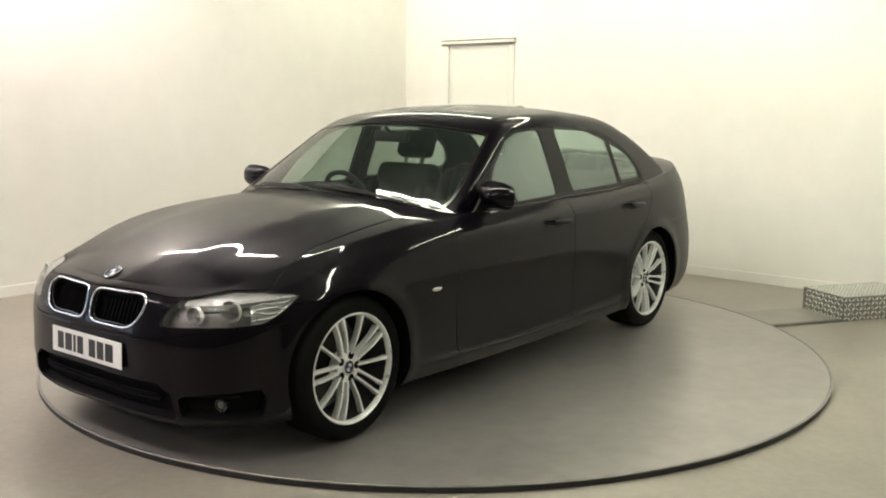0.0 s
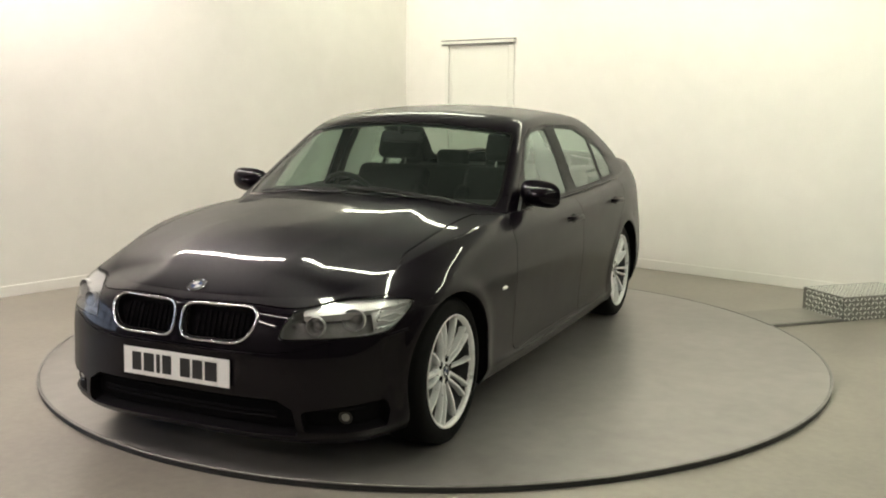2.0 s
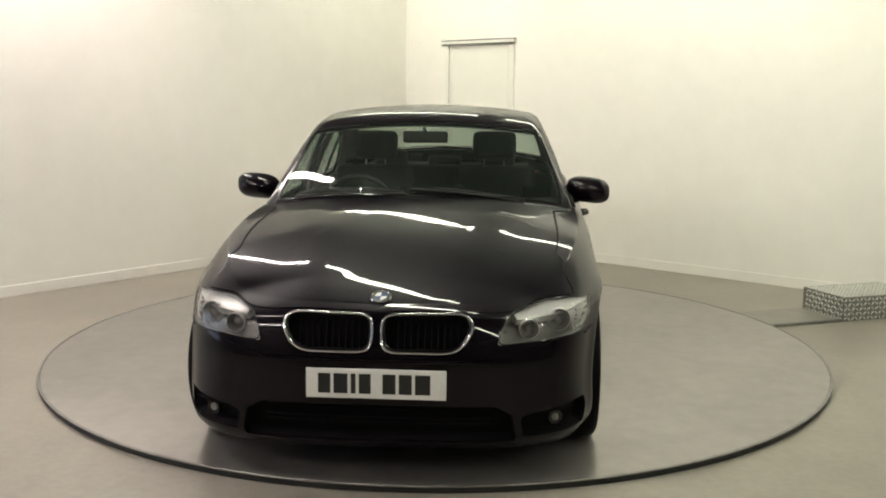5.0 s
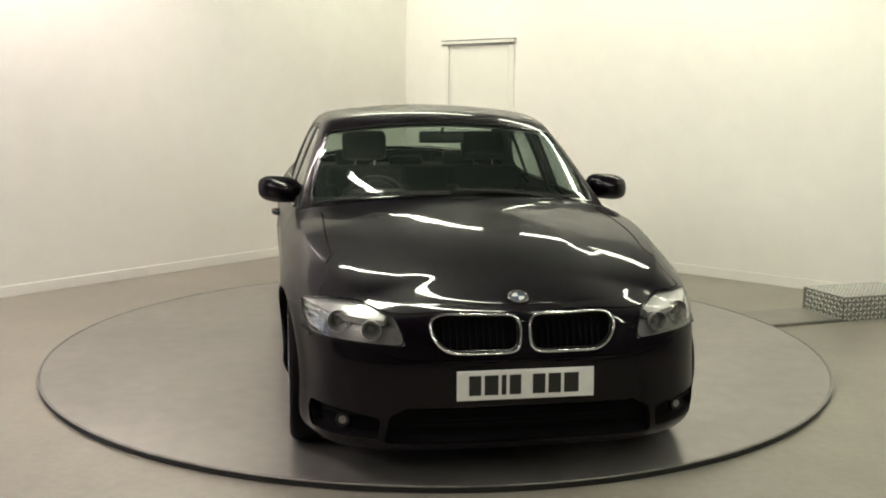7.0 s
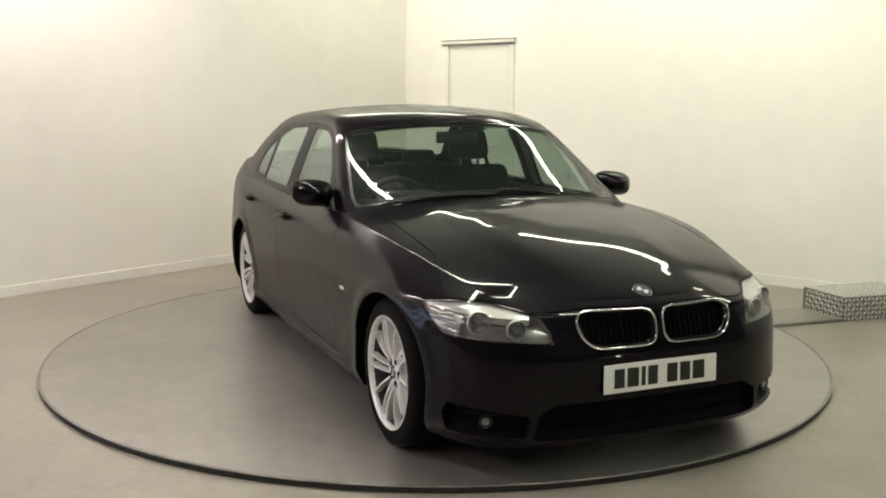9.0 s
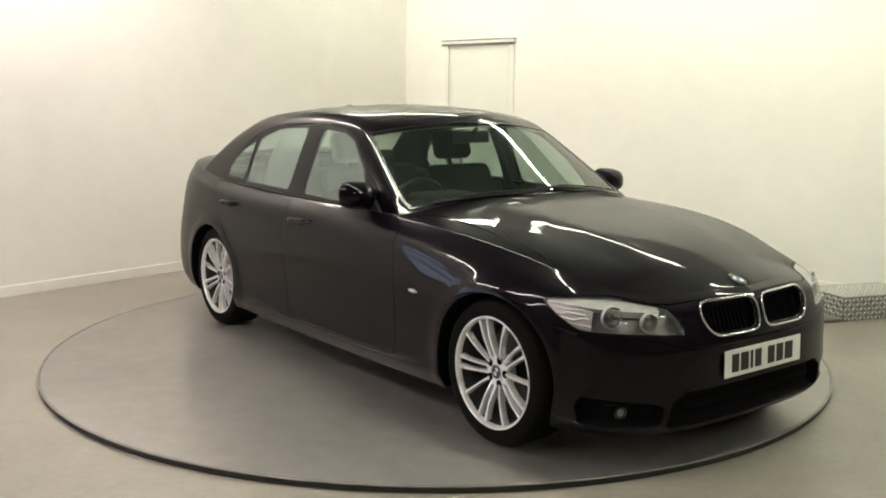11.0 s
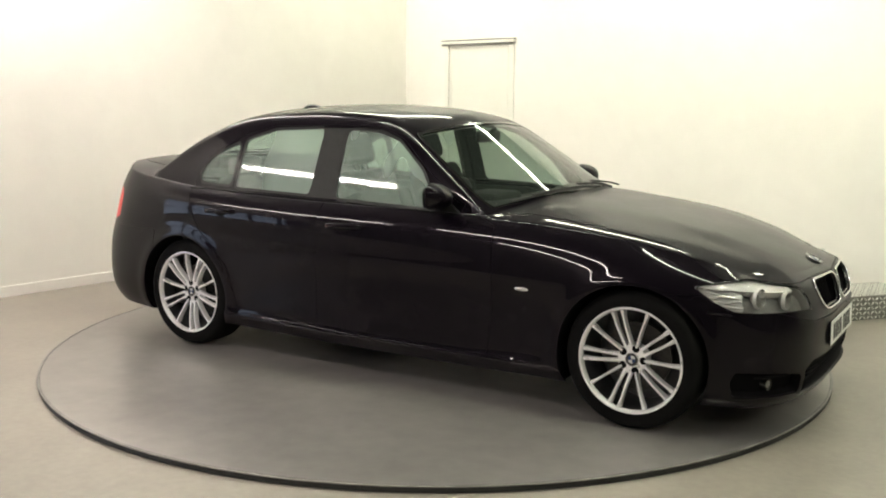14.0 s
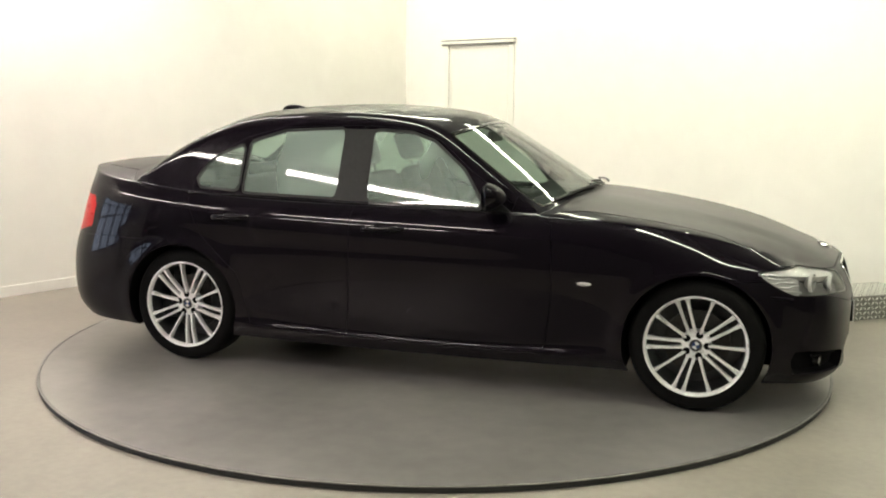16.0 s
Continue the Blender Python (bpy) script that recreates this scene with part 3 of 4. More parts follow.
def largest(faces):
    """The largest connected patch of some faces, and the rest."""
    at, seen, best = {}, set(), []
    for k, f in enumerate(faces):
        for i in f:
            at.setdefault(i, []).append(k)
    for k in range(len(faces)):
        if k in seen:
            continue
        patch, todo = [], [k]
        seen.add(k)
        while todo:
            q = todo.pop()
            patch.append(q)
            for i in faces[q]:
                for n in at[i]:
                    if n not in seen:
                        seen.add(n)
                        todo.append(n)
        if len(patch) > len(best):
            best = patch
    keep = set(best)
    return [faces[k] for k in best], [f for k, f in enumerate(faces) if k not in keep]


def build_car():
    car = thing("car", "black four-door saloon car with silver alloy wheels on the turntable", "car")
    V, faces = build_skin()
    total = max(v[6] for v in V)
    both, halves = (1, -1), ((1,), (-1,))

    def each(name, fs, material, label="", **kw):
        return [panel(name, V, fs, material, car, sd, label, **kw) for sd in halves]

    def shut(field, fs, half=0.0015):
        """A panel and the dark shut line round it."""
        ins, rest = split(V, fs, lambda v: field(v) - half)
        gap, rest = split(V, rest, lambda v: field(v) + half)
        seam.extend(gap)
        return ins, rest

    seam = []

    def arch(v):
        if v[3] >= 0 or v[1] < 0.5:
            return -1.0
        return ARCH_R - min(math.hypot(v[0] - FRONT_AXLE, v[2] - HUB_Z), math.hypot(v[0] - REAR_AXLE, v[2] - HUB_Z))
    _, faces = split(V, faces, arch)

    # side glass, each pane with a dark trim round it
    for name, poly, r in (("front_side_window", WIN_FRONT, 0.016), ("rear_side_window", WIN_REAR, 0.016), ("quarter_window", WIN_QUARTER, 0.012)):
        def pane(v, poly=poly, r=r, grow=0.0):
            if v[3] < 0.02 or v[3] > 2.6 or v[1] < 0.35 or v[0] > 0.7 or v[0] < -1.6:
                return -0.5
            return inside(poly, v[0], v[2], r + grow)
        g, faces = split(V, faces, pane)
        each(name, g, SIDE_GLASS, "greenish tinted glass, misted inside", rim=False, sink=0.004)
        g, faces = split(V, faces, lambda v: pane(v, grow=0.014))
        each("window_trim", g, PLASTIC, "black window trim", sink=0.001)
    g, faces = split(V, faces, lambda v: inside(PILLAR, v[0], v[2]) if 0.02 < v[3] < 2.6 and v[1] > 0.35 else -0.5)
    each("pillar_trim", g, PLASTIC, "gloss black door pillar")

    # screens
    def windscreen(v, m=0.0):
        if v[3] < 2.0 or v[0] < -0.3:
            return -0.5
        return min(v[4] - 0.05 + m, v[0] + float(bend(v[0], v[1])) - 0.19 + m, v[5] - 0.02 + m)
    g, faces = split(V, faces, windscreen)
    g, rest = largest(g)
    faces += rest
    panel("windscreen", V, g, SCREEN_GLASS, car, both, "greenish tinted windscreen", rim=False, sink=0.003)
    g, faces = split(V, faces, lambda v: windscreen(v, 0.018))
    g, rest = largest(g)
    faces += rest
    panel("windscreen_seal", V, g, GLOSS_BLACK, car, both, "black screen seal")

    def rear_screen(v, m=0.0):
        if v[3] < 2.0 or v[0] > -0.9:
            return -0.5
        return min(v[4] - 0.07 + m, -1.28 - v[0] - float(bend(v[0], v[1])) + m, v[5] - 0.03 + m)
    g, faces = split(V, faces, rear_screen)
    panel("rear_window", V, g, REAR_GLASS, car, both, "tinted rear window", rim=False, sink=0.003)

    # lamps and grilles in the nose
    lens, faces = split(V, faces, lambda v: inside(HEADLIGHT, v[6], v[2], 0.008) if v[0] > 1.2 and v[3] < 0.35 else -0.5)
    kid, faces = split(V, faces, lambda v: inside(KIDNEY, v[6], v[2], 0.012) if v[0] > 1.7 and v[3] < 0.2 else -0.5)
    intake, faces = split(V, faces, lambda v: inside(LOW_INTAKE, v[6], v[2], 0.01) if v[0] > 1.7 and v[3] < 0 else -0.5)
    fog, faces = split(V, faces, lambda v: inside(FOG, v[6], v[2], 0.012) if v[0] > 1.5 and v[3] < 0 else -0.5)
    tail, faces = split(V, faces, lambda v: inside(TAIL, total - v[6], v[2], 0.012) if v[0] < -1.6 and v[3] < 0.2 else -0.5)

    # bonnet and the black scuttle behind it
    brow = curve([(0, .670), (.36, .671), (.50, .664), (.66, .678), (.80, .692), (1.0, .698), (1.4, .73)])

    def bonnet(v):
        if v[3] < -2.0 or v[0] < 0.3:
            return -0.3
        side = v[3] * 0.2 - 0.03 if v[3] < 1 else 0.17
        w = float(smooth_step(1.45, 1.75, v[0]))
        edge = side if w == 0 else side * (1 - w) + w * (v[2] - float(brow(v[6])))
        return min(edge, v[0] - 0.79 + 0.28 * (v[1] / 0.75) ** 2)
    g, faces = shut(bonnet, faces)
    panel("bonnet", V, g, PAINT, car, both, "black bonnet with two raised creases")
    g, faces = split(V, faces, lambda v: min(v[0] - 0.3, v[3] - 0.5, 1.05 - v[0], 0.06 - v[5] if v[5] > -0.5 else 0.1))
    g, rest = largest(g)
    faces += rest
    panel("scuttle_panel", V, g, PLASTIC, car, both, "black plastic scuttle panel", sink=0.004)

    # doors
    fd, faces = shut(lambda v: inside(DOOR_F, v[0], v[2]) if v[1] > 0.3 else -0.5, faces)
    rd, faces = shut(lambda v: inside(DOOR_R, v[0], v[2]) if v[1] > 0.3 else -0.5, faces)
    each("front_door", fd, PAINT)
    each("rear_door", rd, PAINT)

    def fb(v):
        if v[0] < 1.0 or v[3] > 0.4:
            return -0.3
        top = 0.505 if v[6] < 0.45 else 0.505 + min(1.0, (v[6] - 0.45) / 0.55) * 0.13
        return float(min(top - v[2], v[0] - 1.52))
    g, faces = shut(fb, faces)
    bumper = panel("front_bumper", V, g, PAINT, car, both, "black front bumper with a sporty lower lip")

    def rb(v):
        if v[0] > -1.2 or v[3] > 0:
            return -0.3
        return float(min(0.68 - v[2], -1.62 - v[0]))
    g, faces = shut(rb, faces)
    panel("rear_bumper", V, g, PAINT, car, both, "black rear bumper")

    def lid(v):
        if v[0] > -1.72:
            return -1.72 - v[0]
        if v[3] >= 0:
            return min(v[3] * 0.2 - 0.05 if v[3] < 1 else 0.15, 0.02 - v[5] if v[5] > -0.5 else 0.1, -1.72 - v[0])
        return 0.36 - (total - v[6])
    g, faces = shut(lid, faces)
    panel("boot_lid", V, g, PAINT, car, both, "black boot lid")
    roof, faces = split(V, faces, lambda v: min(v[3] - 2.12, 0.35 - v[0]))
    panel("roof", V, roof, PAINT, car, both, "black roof", rim=False)
    panel("headlining", V, roof, CABIN_LIGHT, car, both, "grey headlining", sink=0.03, rim=False)
    wing, faces = split(V, faces, lambda v: v[0] - 0.64)
    each("front_wing", wing, PAINT)
    sill, faces = split(V, faces, lambda v: min(0.245 - v[2], v[0] + 1.1))
    each("sill", sill, PAINT)
    each("rear_wing", faces, PAINT)
    each("shut_line", seam, VOID, "dark shut line between panels", sink=0.006, rim=False)
    return car, V, dict(lens=lens, kid=kid, intake=intake, fog=fog, tail=tail), total, bumper


def build_wheel(car, x, side, spin=0.0):
    """A wheel with its axis along y, its face outward."""
    w = new("wheel")
    w.parent = car
    w.matrix_basis = pose(x, side * (TRACK_FACE - 0.1125), HUB_Z, 0, 0, 0 if side > 0 else 180) @ pose(0, 0, 0, 0, spin, 0)
    w["label"] = "silver multi-spoke alloy wheel with a low tyre"
    R, W = 0.316, 0.1125
    prof = [(0.232, 0.098), (0.240, 0.108), (0.262, 0.113), (0.288, 0.111), (0.305, 0.101), (0.313, 0.085), (R, 0.05), (R, 0.0), (R, -0.05), (0.313, -0.085), (0.305, -0.101), (0.288, -0.111), (0.25, -0.112), (0.232, -0.10)]
    part("tyre", bm_lathe(prof, 72, "y"), TYRE, w, "black low-profile tyre")
    rimp = [(0.2425, 0.104), (0.2415, 0.1115), (0.237, 0.1125), (0.231, 0.108), (0.2275, 0.098), (0.226, 0.088)]
    part("rim", bm_lathe(rimp, 72, "y"), ALLOY, w, "bright silver rim lip")
    part("barrel", bm_lathe([(0.2265, 0.090), (0.219, 0.03), (0.214, -0.08), (0.06, -0.085)], 48, "y"), ALLOY_DARK, w, "dark inner barrel")
    part("brake_disc", bm_lathe([(0.05, 0.0), (0.155, 0.0), (0.155, -0.02), (0.05, -0.02)], 48, "y"), DISCBRAKE, w, "grey iron brake disc")

    def spoke(ang, off_hub, off_rim, width):
        b = bmesh.new()
        secs = []
        for k in range(7):
            u = k / 6
            r = 0.045 + (0.226 - 0.045) * u
            o = off_hub + (off_rim - off_hub) * u
            wd = width * (1.15 - 0.45 * math.sin(math.pi * u) * 0.7 + (0.35 if k == 6 else 0))
            top = 0.074 + 0.024 * u + 0.010 * math.sin(math.pi * u)
            dep = 0.030
            secs.append([b.verts.new((o + dx * wd, top - dy, r)) for dx, dy in ((-0.5, 0.008), (-0.3, 0), (0.3, 0), (0.5, 0.008), (0.42, dep), (-0.42, dep))])
        for a, c in zip(secs, secs[1:]):
            for q in range(6):
                b.faces.new((a[q], a[(q + 1) % 6], c[(q + 1) % 6], c[q]))
        b.faces.new(secs[0])
        b.faces.new(list(reversed(secs[-1])))
        bmesh.ops.recalc_face_normals(b, faces=b.faces)
        bmesh.ops.transform(b, matrix=Matrix.Rotation(ang, 4, "Y"), verts=b.verts)
        return b
    for k in range(5):
        a = 2 * math.pi * k / 5
        for sgn in (-1, 1):
            part("spoke", spoke(a, sgn * 0.0135, sgn * 0.0235, 0.0160), ALLOY, w)
        part("spoke", spoke(a + math.pi / 5, 0.0, 0.0, 0.0150), ALLOY, w)
    part("hub", bm_lathe([(0.0, 0.080), (0.032, 0.080), (0.036, 0.076), (0.066, 0.076), (0.069, 0.070), (0.071, 0.03), (0.0, 0.03)], 40, "y"), ALLOY, w, "silver hub")
    # bolt holes: their shade is a flat dark disc laid on the hub
    for k in range(5):
        a = 2 * math.pi * (k + 0.5) / 5
        b = bm_lathe([(0.0, 0.0765), (0.0165, 0.0765), (0.0175, 0.0755)], 14, "y")
        bmesh.ops.translate(b, verts=b.verts, vec=(math.sin(a) * 0.052, 0.0012, math.cos(a) * 0.052))
        part("bolt_hole_shade", b, VOID, w, "flat dark disc for the shade in a bolt hole")
    roundel(w, Matrix.Translation((0, 0.0805, 0)) @ pose(0, 0, 0, -90, 0, 0), 0.029, "centre_cap")
    return w


def roundel(parent, m, r, name):
    """A plain round emblem: black ring, and quarters of blue and white, facing local z."""
    e = part(name, bm_lathe([(0.0, 0.0), (r * 0.97, 0.0), (r, -0.001), (r, -0.003)], 32, "z"), BAR, parent, "round emblem in black, blue and white")
    e.matrix_basis = m
    part("emblem_rim", bm_tube([(r * math.cos(a), r * math.sin(a), 0.0) for a in np.linspace(0, 2 * math.pi, 28, endpoint=False)], r * 0.07, True, 6), CHROME, e)
    for k in range(4):
        pts = [(0, 0, 0.0007)] + [(r * 0.62 * math.cos(a), r * 0.62 * math.sin(a), 0.0007) for a in np.linspace(k * math.pi / 2, (k + 1) * math.pi / 2, 9)]
        part("emblem_quarter", bm_faces(pts, [tuple(range(10))]), BLUE if k % 2 else WHITE, e, smooth=False)
    return e


build_room()
build_lights()
turntable = build_turntable()
build_step()
car, SKIN, CUT, TOTAL, bumper = build_car()
for wx in (FRONT_AXLE, REAR_AXLE):
    for sd in (1, -1):
        build_wheel(car, wx, sd, 18 if wx > 0 else 42)


# ---------------------------------------------------------------- the car's lamps, grilles and fittings
def skin_at(faces, along, z):
    """The place and outward normal on the skin nearest to a distance along it and a height."""
    ids = {i for f in faces for i in f}
    i = min(ids, key=lambda q: (SKIN[q][6] - along) ** 2 + (SKIN[q][2] - z) ** 2)
    v = SKIN[i]
    return Vector(v[:3]), Vector(v[7:10]).normalized()


def mirror(p, sd):
    return Vector((p[0], p[1] * sd, p[2]))


def outline(faces):
    """The border of a set of faces as a loop of vertex numbers."""
    count = {}
    for f in faces:
        for q in range(len(f)):
            a, b = f[q], f[(q + 1) % len(f)]
            count[frozenset((a, b))] = None if frozenset((a, b)) in count else (a, b)
    nxt = {e[0]: e[1] for e in count.values() if e}
    start = next(iter(nxt))
    loop, cur = [start], nxt[start]
    while cur != start and len(loop) < 5000:
        loop.append(cur)
        cur = nxt[cur]
    return loop


def even_loop(pts, n):
    pts = [Vector(p) for p in pts] + [Vector(pts[0])]
    d = [0.0]
    for a, b in zip(pts, pts[1:]):
        d.append(d[-1] + (b - a).length)
    out, k = [], 0
    for i in range(n):
        t = d[-1] * i / n
        while d[k + 1] < t:
            k += 1
        out.append(pts[k].lerp(pts[k + 1], (t - d[k]) / max(1e-9, d[k + 1] - d[k])))
    for _ in range(3):
        out = [(out[i - 1] + out[i] * 2 + out[(i + 1) % n]) / 4 for i in range(n)]
    return out


def aim(p, n, roll=0.0):
    """A pose at p whose local y points along n."""
    q = Vector(n).to_track_quat("Y", "Z").to_matrix().to_4x4()
    return Matrix.Translation(p) @ q


def recess_wall(faces, sd, depth, material, parent):
    """The sides of a recess, from the border of its opening inward."""
    verts, quads, ids = [], [], outline(faces)
    for i in ids:
        v = SKIN[i]
        verts += [mirror(v[:3] - v[7:10] * 0.002, sd), mirror(v[:3] - v[7:10] * (depth + 0.004), sd)]
    for k in range(len(ids)):
        a, b = 2 * k, 2 * ((k + 1) % len(ids))
        if abs(verts[a][1]) + abs(verts[b][1]) > 1e-4:
            quads.append((a, b, b + 1, a + 1))
    return part("recess_wall", bm_faces(verts, quads), material, parent)


def build_headlight(sd):
    h = new("headlight")
    h.parent = car
    h["label"] = "clear headlight with two round lamps in a grey housing"
    panel("lens", SKIN, CUT["lens"], LAMP_GLASS, h, (sd,), "clear lens", rim=False)
    panel("housing", SKIN, CUT["lens"], LAMP_GREY, h, (sd,), "grey lamp housing", sink=0.05, rim=False)
    loop = [mirror(SKIN[i][:3] - SKIN[i][7:10] * 0.001, sd) for i in outline(CUT["lens"])]
    part("lens_edge", bm_tube(even_loop(loop, 90), 0.0028, True, 6), GLOSS_BLACK, h, "black lens edge")
    recess_wall(CUT["lens"], sd, 0.05, LAMP_GREY, h)
    for along, z, r in ((0.60, 0.615, 0.036), (0.755, 0.628, 0.042)):
        p, n = skin_at(CUT["lens"], along, z)
        fwd = (n * 0.4 + Vector((1, 0.1, 0))).normalized()
        fwd.z = 0.0
        m = aim(mirror(p - n * 0.020, sd), mirror(fwd, sd))
        lamp = part("round_lamp", bm_lathe([(r, 0.0), (r * 1.08, -0.004), (r * 1.08, -0.016)], 32, "y"), REFLECTOR, h, "bright round lamp ring")
        lamp.matrix_basis = m
        part("bowl", bm_lathe([(r, 0.0), (r * 0.86, -0.012), (r * 0.72, -0.028), (r * 0.60, -0.036)], 32, "y"), LAMP_GREY, lamp)
        part("projector", bm_lathe([(0.0, -0.012), (r * 0.25, -0.014), (r * 0.45, -0.022), (r * 0.6, -0.036)], 28, "y"), LAMP_GREY, lamp, "round grey projector lens")
    # ribbed indicator at the outer end, and the bright brow along the top
    for k in range(5):
        pts = []
        for u in np.linspace(0, 1, 6):
            p, n = skin_at(CUT["lens"], 0.85 + 0.13 * u + 0.012 * k, 0.592 + 0.019 * k)
            pts.append(mirror(p - n * 0.014, sd))
        pts = [a for a, b in zip(pts, pts[1:] + [None]) if b is None or (a - b).length > 0.004]
        if len(pts) > 1:
            part("indicator_rib", bm_tube(pts, 0.0055, False, 6), REFLECTOR, h, "ribbed bright indicator reflector")
    panel("brow", SKIN, split(SKIN, CUT["lens"], lambda v: min(v[2] - 0.645 - (v[6] - 0.5) * 0.045, v[6] - 0.55))[0], REFLECTOR, h, (sd,), "bright brow strip", sink=0.010, depth=0.03)

    panel("outer_reflector", SKIN, split(SKIN, CUT["lens"], lambda v: v[6] - 0.85)[0], REFLECTOR, h, (sd,), "bright outer reflector", sink=0.030, rim=False)
    return h


def build_kidney(sd):
    g = new("kidney_grille")
    g.parent = car
    g["label"] = "kidney-shaped grille with a chrome frame and black slats"
    panel("backing", SKIN, CUT["kid"], VOID, g, (sd,), sink=0.045, rim=False)
    recess_wall(CUT["kid"], sd, 0.045, VOID, g)
    loop = even_loop([mirror(SKIN[i][:3] + SKIN[i][7:10] * 0.004, sd) for i in outline(CUT["kid"])], 72)
    for _ in range(4):
        loop = [(a + b * 2 + c) / 4 for a, b, c in zip(loop[-1:] + loop[:-1], loop, loop[1:] + loop[:1])]
    part("chrome_frame", bm_tube(loop, 0.0048, True, 10, 1.0), CHROME, g, "chrome frame")
    inner = []
    c = sum(loop, Vector()) / len(loop)
    for p in loop:
        inner.append(p + (c - p).normalized() * 0.008 + Vector((-0.012, 0, 0)))
    part("inner_frame", bm_tube(inner, 0.006, True, 8), GLOSS_BLACK, g, "inner black edge")
    for k in range(10):
        y = 0.072 + 0.025 * k
        lo = min((p for p in loop), key=lambda p: (abs(p.y) - y) ** 2 * 50 + (p.z - 0.52) ** 2)
        hi = min((p for p in loop), key=lambda p: (abs(p.y) - y) ** 2 * 50 + (p.z - 0.68) ** 2)
        part("slat", bm_box(-0.018, 0.006, -0.003, 0.003, 0, 1, 0, 1, None, Matrix.Translation(Vector((lo.x - 0.038, sd * y, lo.z))) @ Matrix(((1, 0, hi.x - lo.x, 0), (0, 1, 0, 0), (0, 0, hi.z - lo.z, 0), (0, 0, 0, 1)))), VOID, g, smooth=False)
    return g


def build_nose():
    for sd in (1, -1):
        build_headlight(sd)
        build_kidney(sd)
        f = new("fog_lamp")
        f.parent = car
        f["label"] = "round fog lamp in a dark bumper recess"
        panel("recess", SKIN, CUT["fog"], VOID, f, (sd,), sink=0.05, rim=False)
        recess_wall(CUT["fog"], sd, 0.05, VOID, f)
        p, n = skin_at(CUT["fog"], 0.715, 0.252)
        m = aim(mirror(p - n * 0.026, sd), mirror((n + Vector((1.2, 0, 0.0))).normalized(), sd))
        lamp = part("lamp", bm_lathe([(0.0, -0.006), (0.009, -0.006), (0.020, -0.004), (0.025, -0.004), (0.028, -0.002), (0.030, -0.03)], 28, "y"), GLOSS_BLACK, f, "small dark round lamp")
        part("lamp_lens", bm_lathe([(0.0, -0.002), (0.010, -0.003), (0.017, -0.0055)], 20, "y"), LAMP_GREY, lamp, "clear lens")
        lamp.matrix_basis = m
        fin = [mirror(skin_at(CUT["fog"], a, 0.283)[0] - skin_at(CUT["fog"], a, 0.283)[1] * 0.01, sd) for a in (0.62, 0.68, 0.73, 0.79)]
        part("recess_blade", bm_tube(fin, 0.006, False, 6), VOID, f, "black blade across the recess")
        t = new("tail_light")
        t.parent = car
        t["label"] = "red tail light wrapping round the rear corner"
        panel("red_lens", SKIN, CUT["tail"], RED, t, (sd,), "glossy red lens", depth=0.03)
        panel("lamp_back", SKIN, CUT["tail"], VOID, t, (sd,), "dark back of the lamp", sink=0.034, rim=False)
    intake = new("lower_intake")
    intake.parent = car
    intake["label"] = "wide dark air intake with black bars"
    panel("backing", SKIN, CUT["intake"], VOID, intake, (1, -1), sink=0.05, rim=False)
    for sd in (1, -1):
        recess_wall(CUT["intake"], sd, 0.05, VOID, intake)
    for z in (0.245, 0.28, 0.312):
        pts = [skin_at(CUT["intake"], a, z) for a in np.linspace(0, 0.44, 8)]
        line = [mirror(p - n * 0.03, -1) for p, n in reversed(pts)] + [p - n * 0.03 for p, n in pts[1:]]
        part("intake_bar", bm_tube(line, 0.006, False, 6), VOID, intake)
    # number plate with plain bars for its characters
    pl = new("number_plate")
    pl.parent = car
    pl.matrix_basis = pose(2.108, 0, 0.415, 0, -2.1, 0)
    pl["label"] = "white front number plate with black bars"
    part("plate", bm_box(-0.004, 0.0, -0.26, 0.26, -0.0555, 0.0555, 0.0015, 1), PLATE, pl, "white plate", smooth=False)
    part("plate_holder", bm_box(-0.05, -0.0045, -0.245, 0.245, -0.05, 0.05, 0.004, 1), PLASTIC, pl, smooth=False)
    y = -0.215
    for w in (0.046, 0.052, 0.018, 0.044, 0.0, 0.048, 0.048, 0.056):
        if w:
            part("plate_bar", bm_box(0.0, 0.0012, y, y + w, -0.037, 0.037), BAR, pl, "black bar", smooth=False)
            y += w + 0.012
        else:
            y += 0.032
    n = Vector((0.42, 0, 0.90)).normalized()
    roundel(car, Matrix.Translation((1.962, 0, float(deck_line(1.962)) + 0.008)) @ n.to_track_quat("Z", "X").to_matrix().to_4x4(), 0.038, "bonnet_emblem")
    # slim bumper strip below the grille
    for sd in (1, -1):
        pts = [SKIN_POINT(a, 0.497) for a in np.linspace(0.12, 0.36, 6)]
        part("bumper_strip", bm_tube([mirror(p + n * 0.001, sd) for p, n in pts], 0.004, False, 6), PAINT, car)
        p, n = SKIN_POINT(0.94, 0.545)
        part("side_reflector", bm_tube([mirror(SKIN_POINT(a, 0.555 + (a - 0.93) * 0.2)[0], sd) for a in (0.90, 0.95, 1.0)], 0.008, False, 8, 0.6), PAINT, car)


def SKIN_POINT(along, z):
    i = min(range(len(SKIN)), key=lambda q: (SKIN[q][6] - along) ** 2 + (SKIN[q][2] - z) ** 2 + (0.5 if SKIN[q][3] > 0.1 else 0))
    return Vector(SKIN[i][:3]), Vector(SKIN[i][7:10]).normalized()


SKIN_ALL = np.array([v[:10] for v in SKIN])


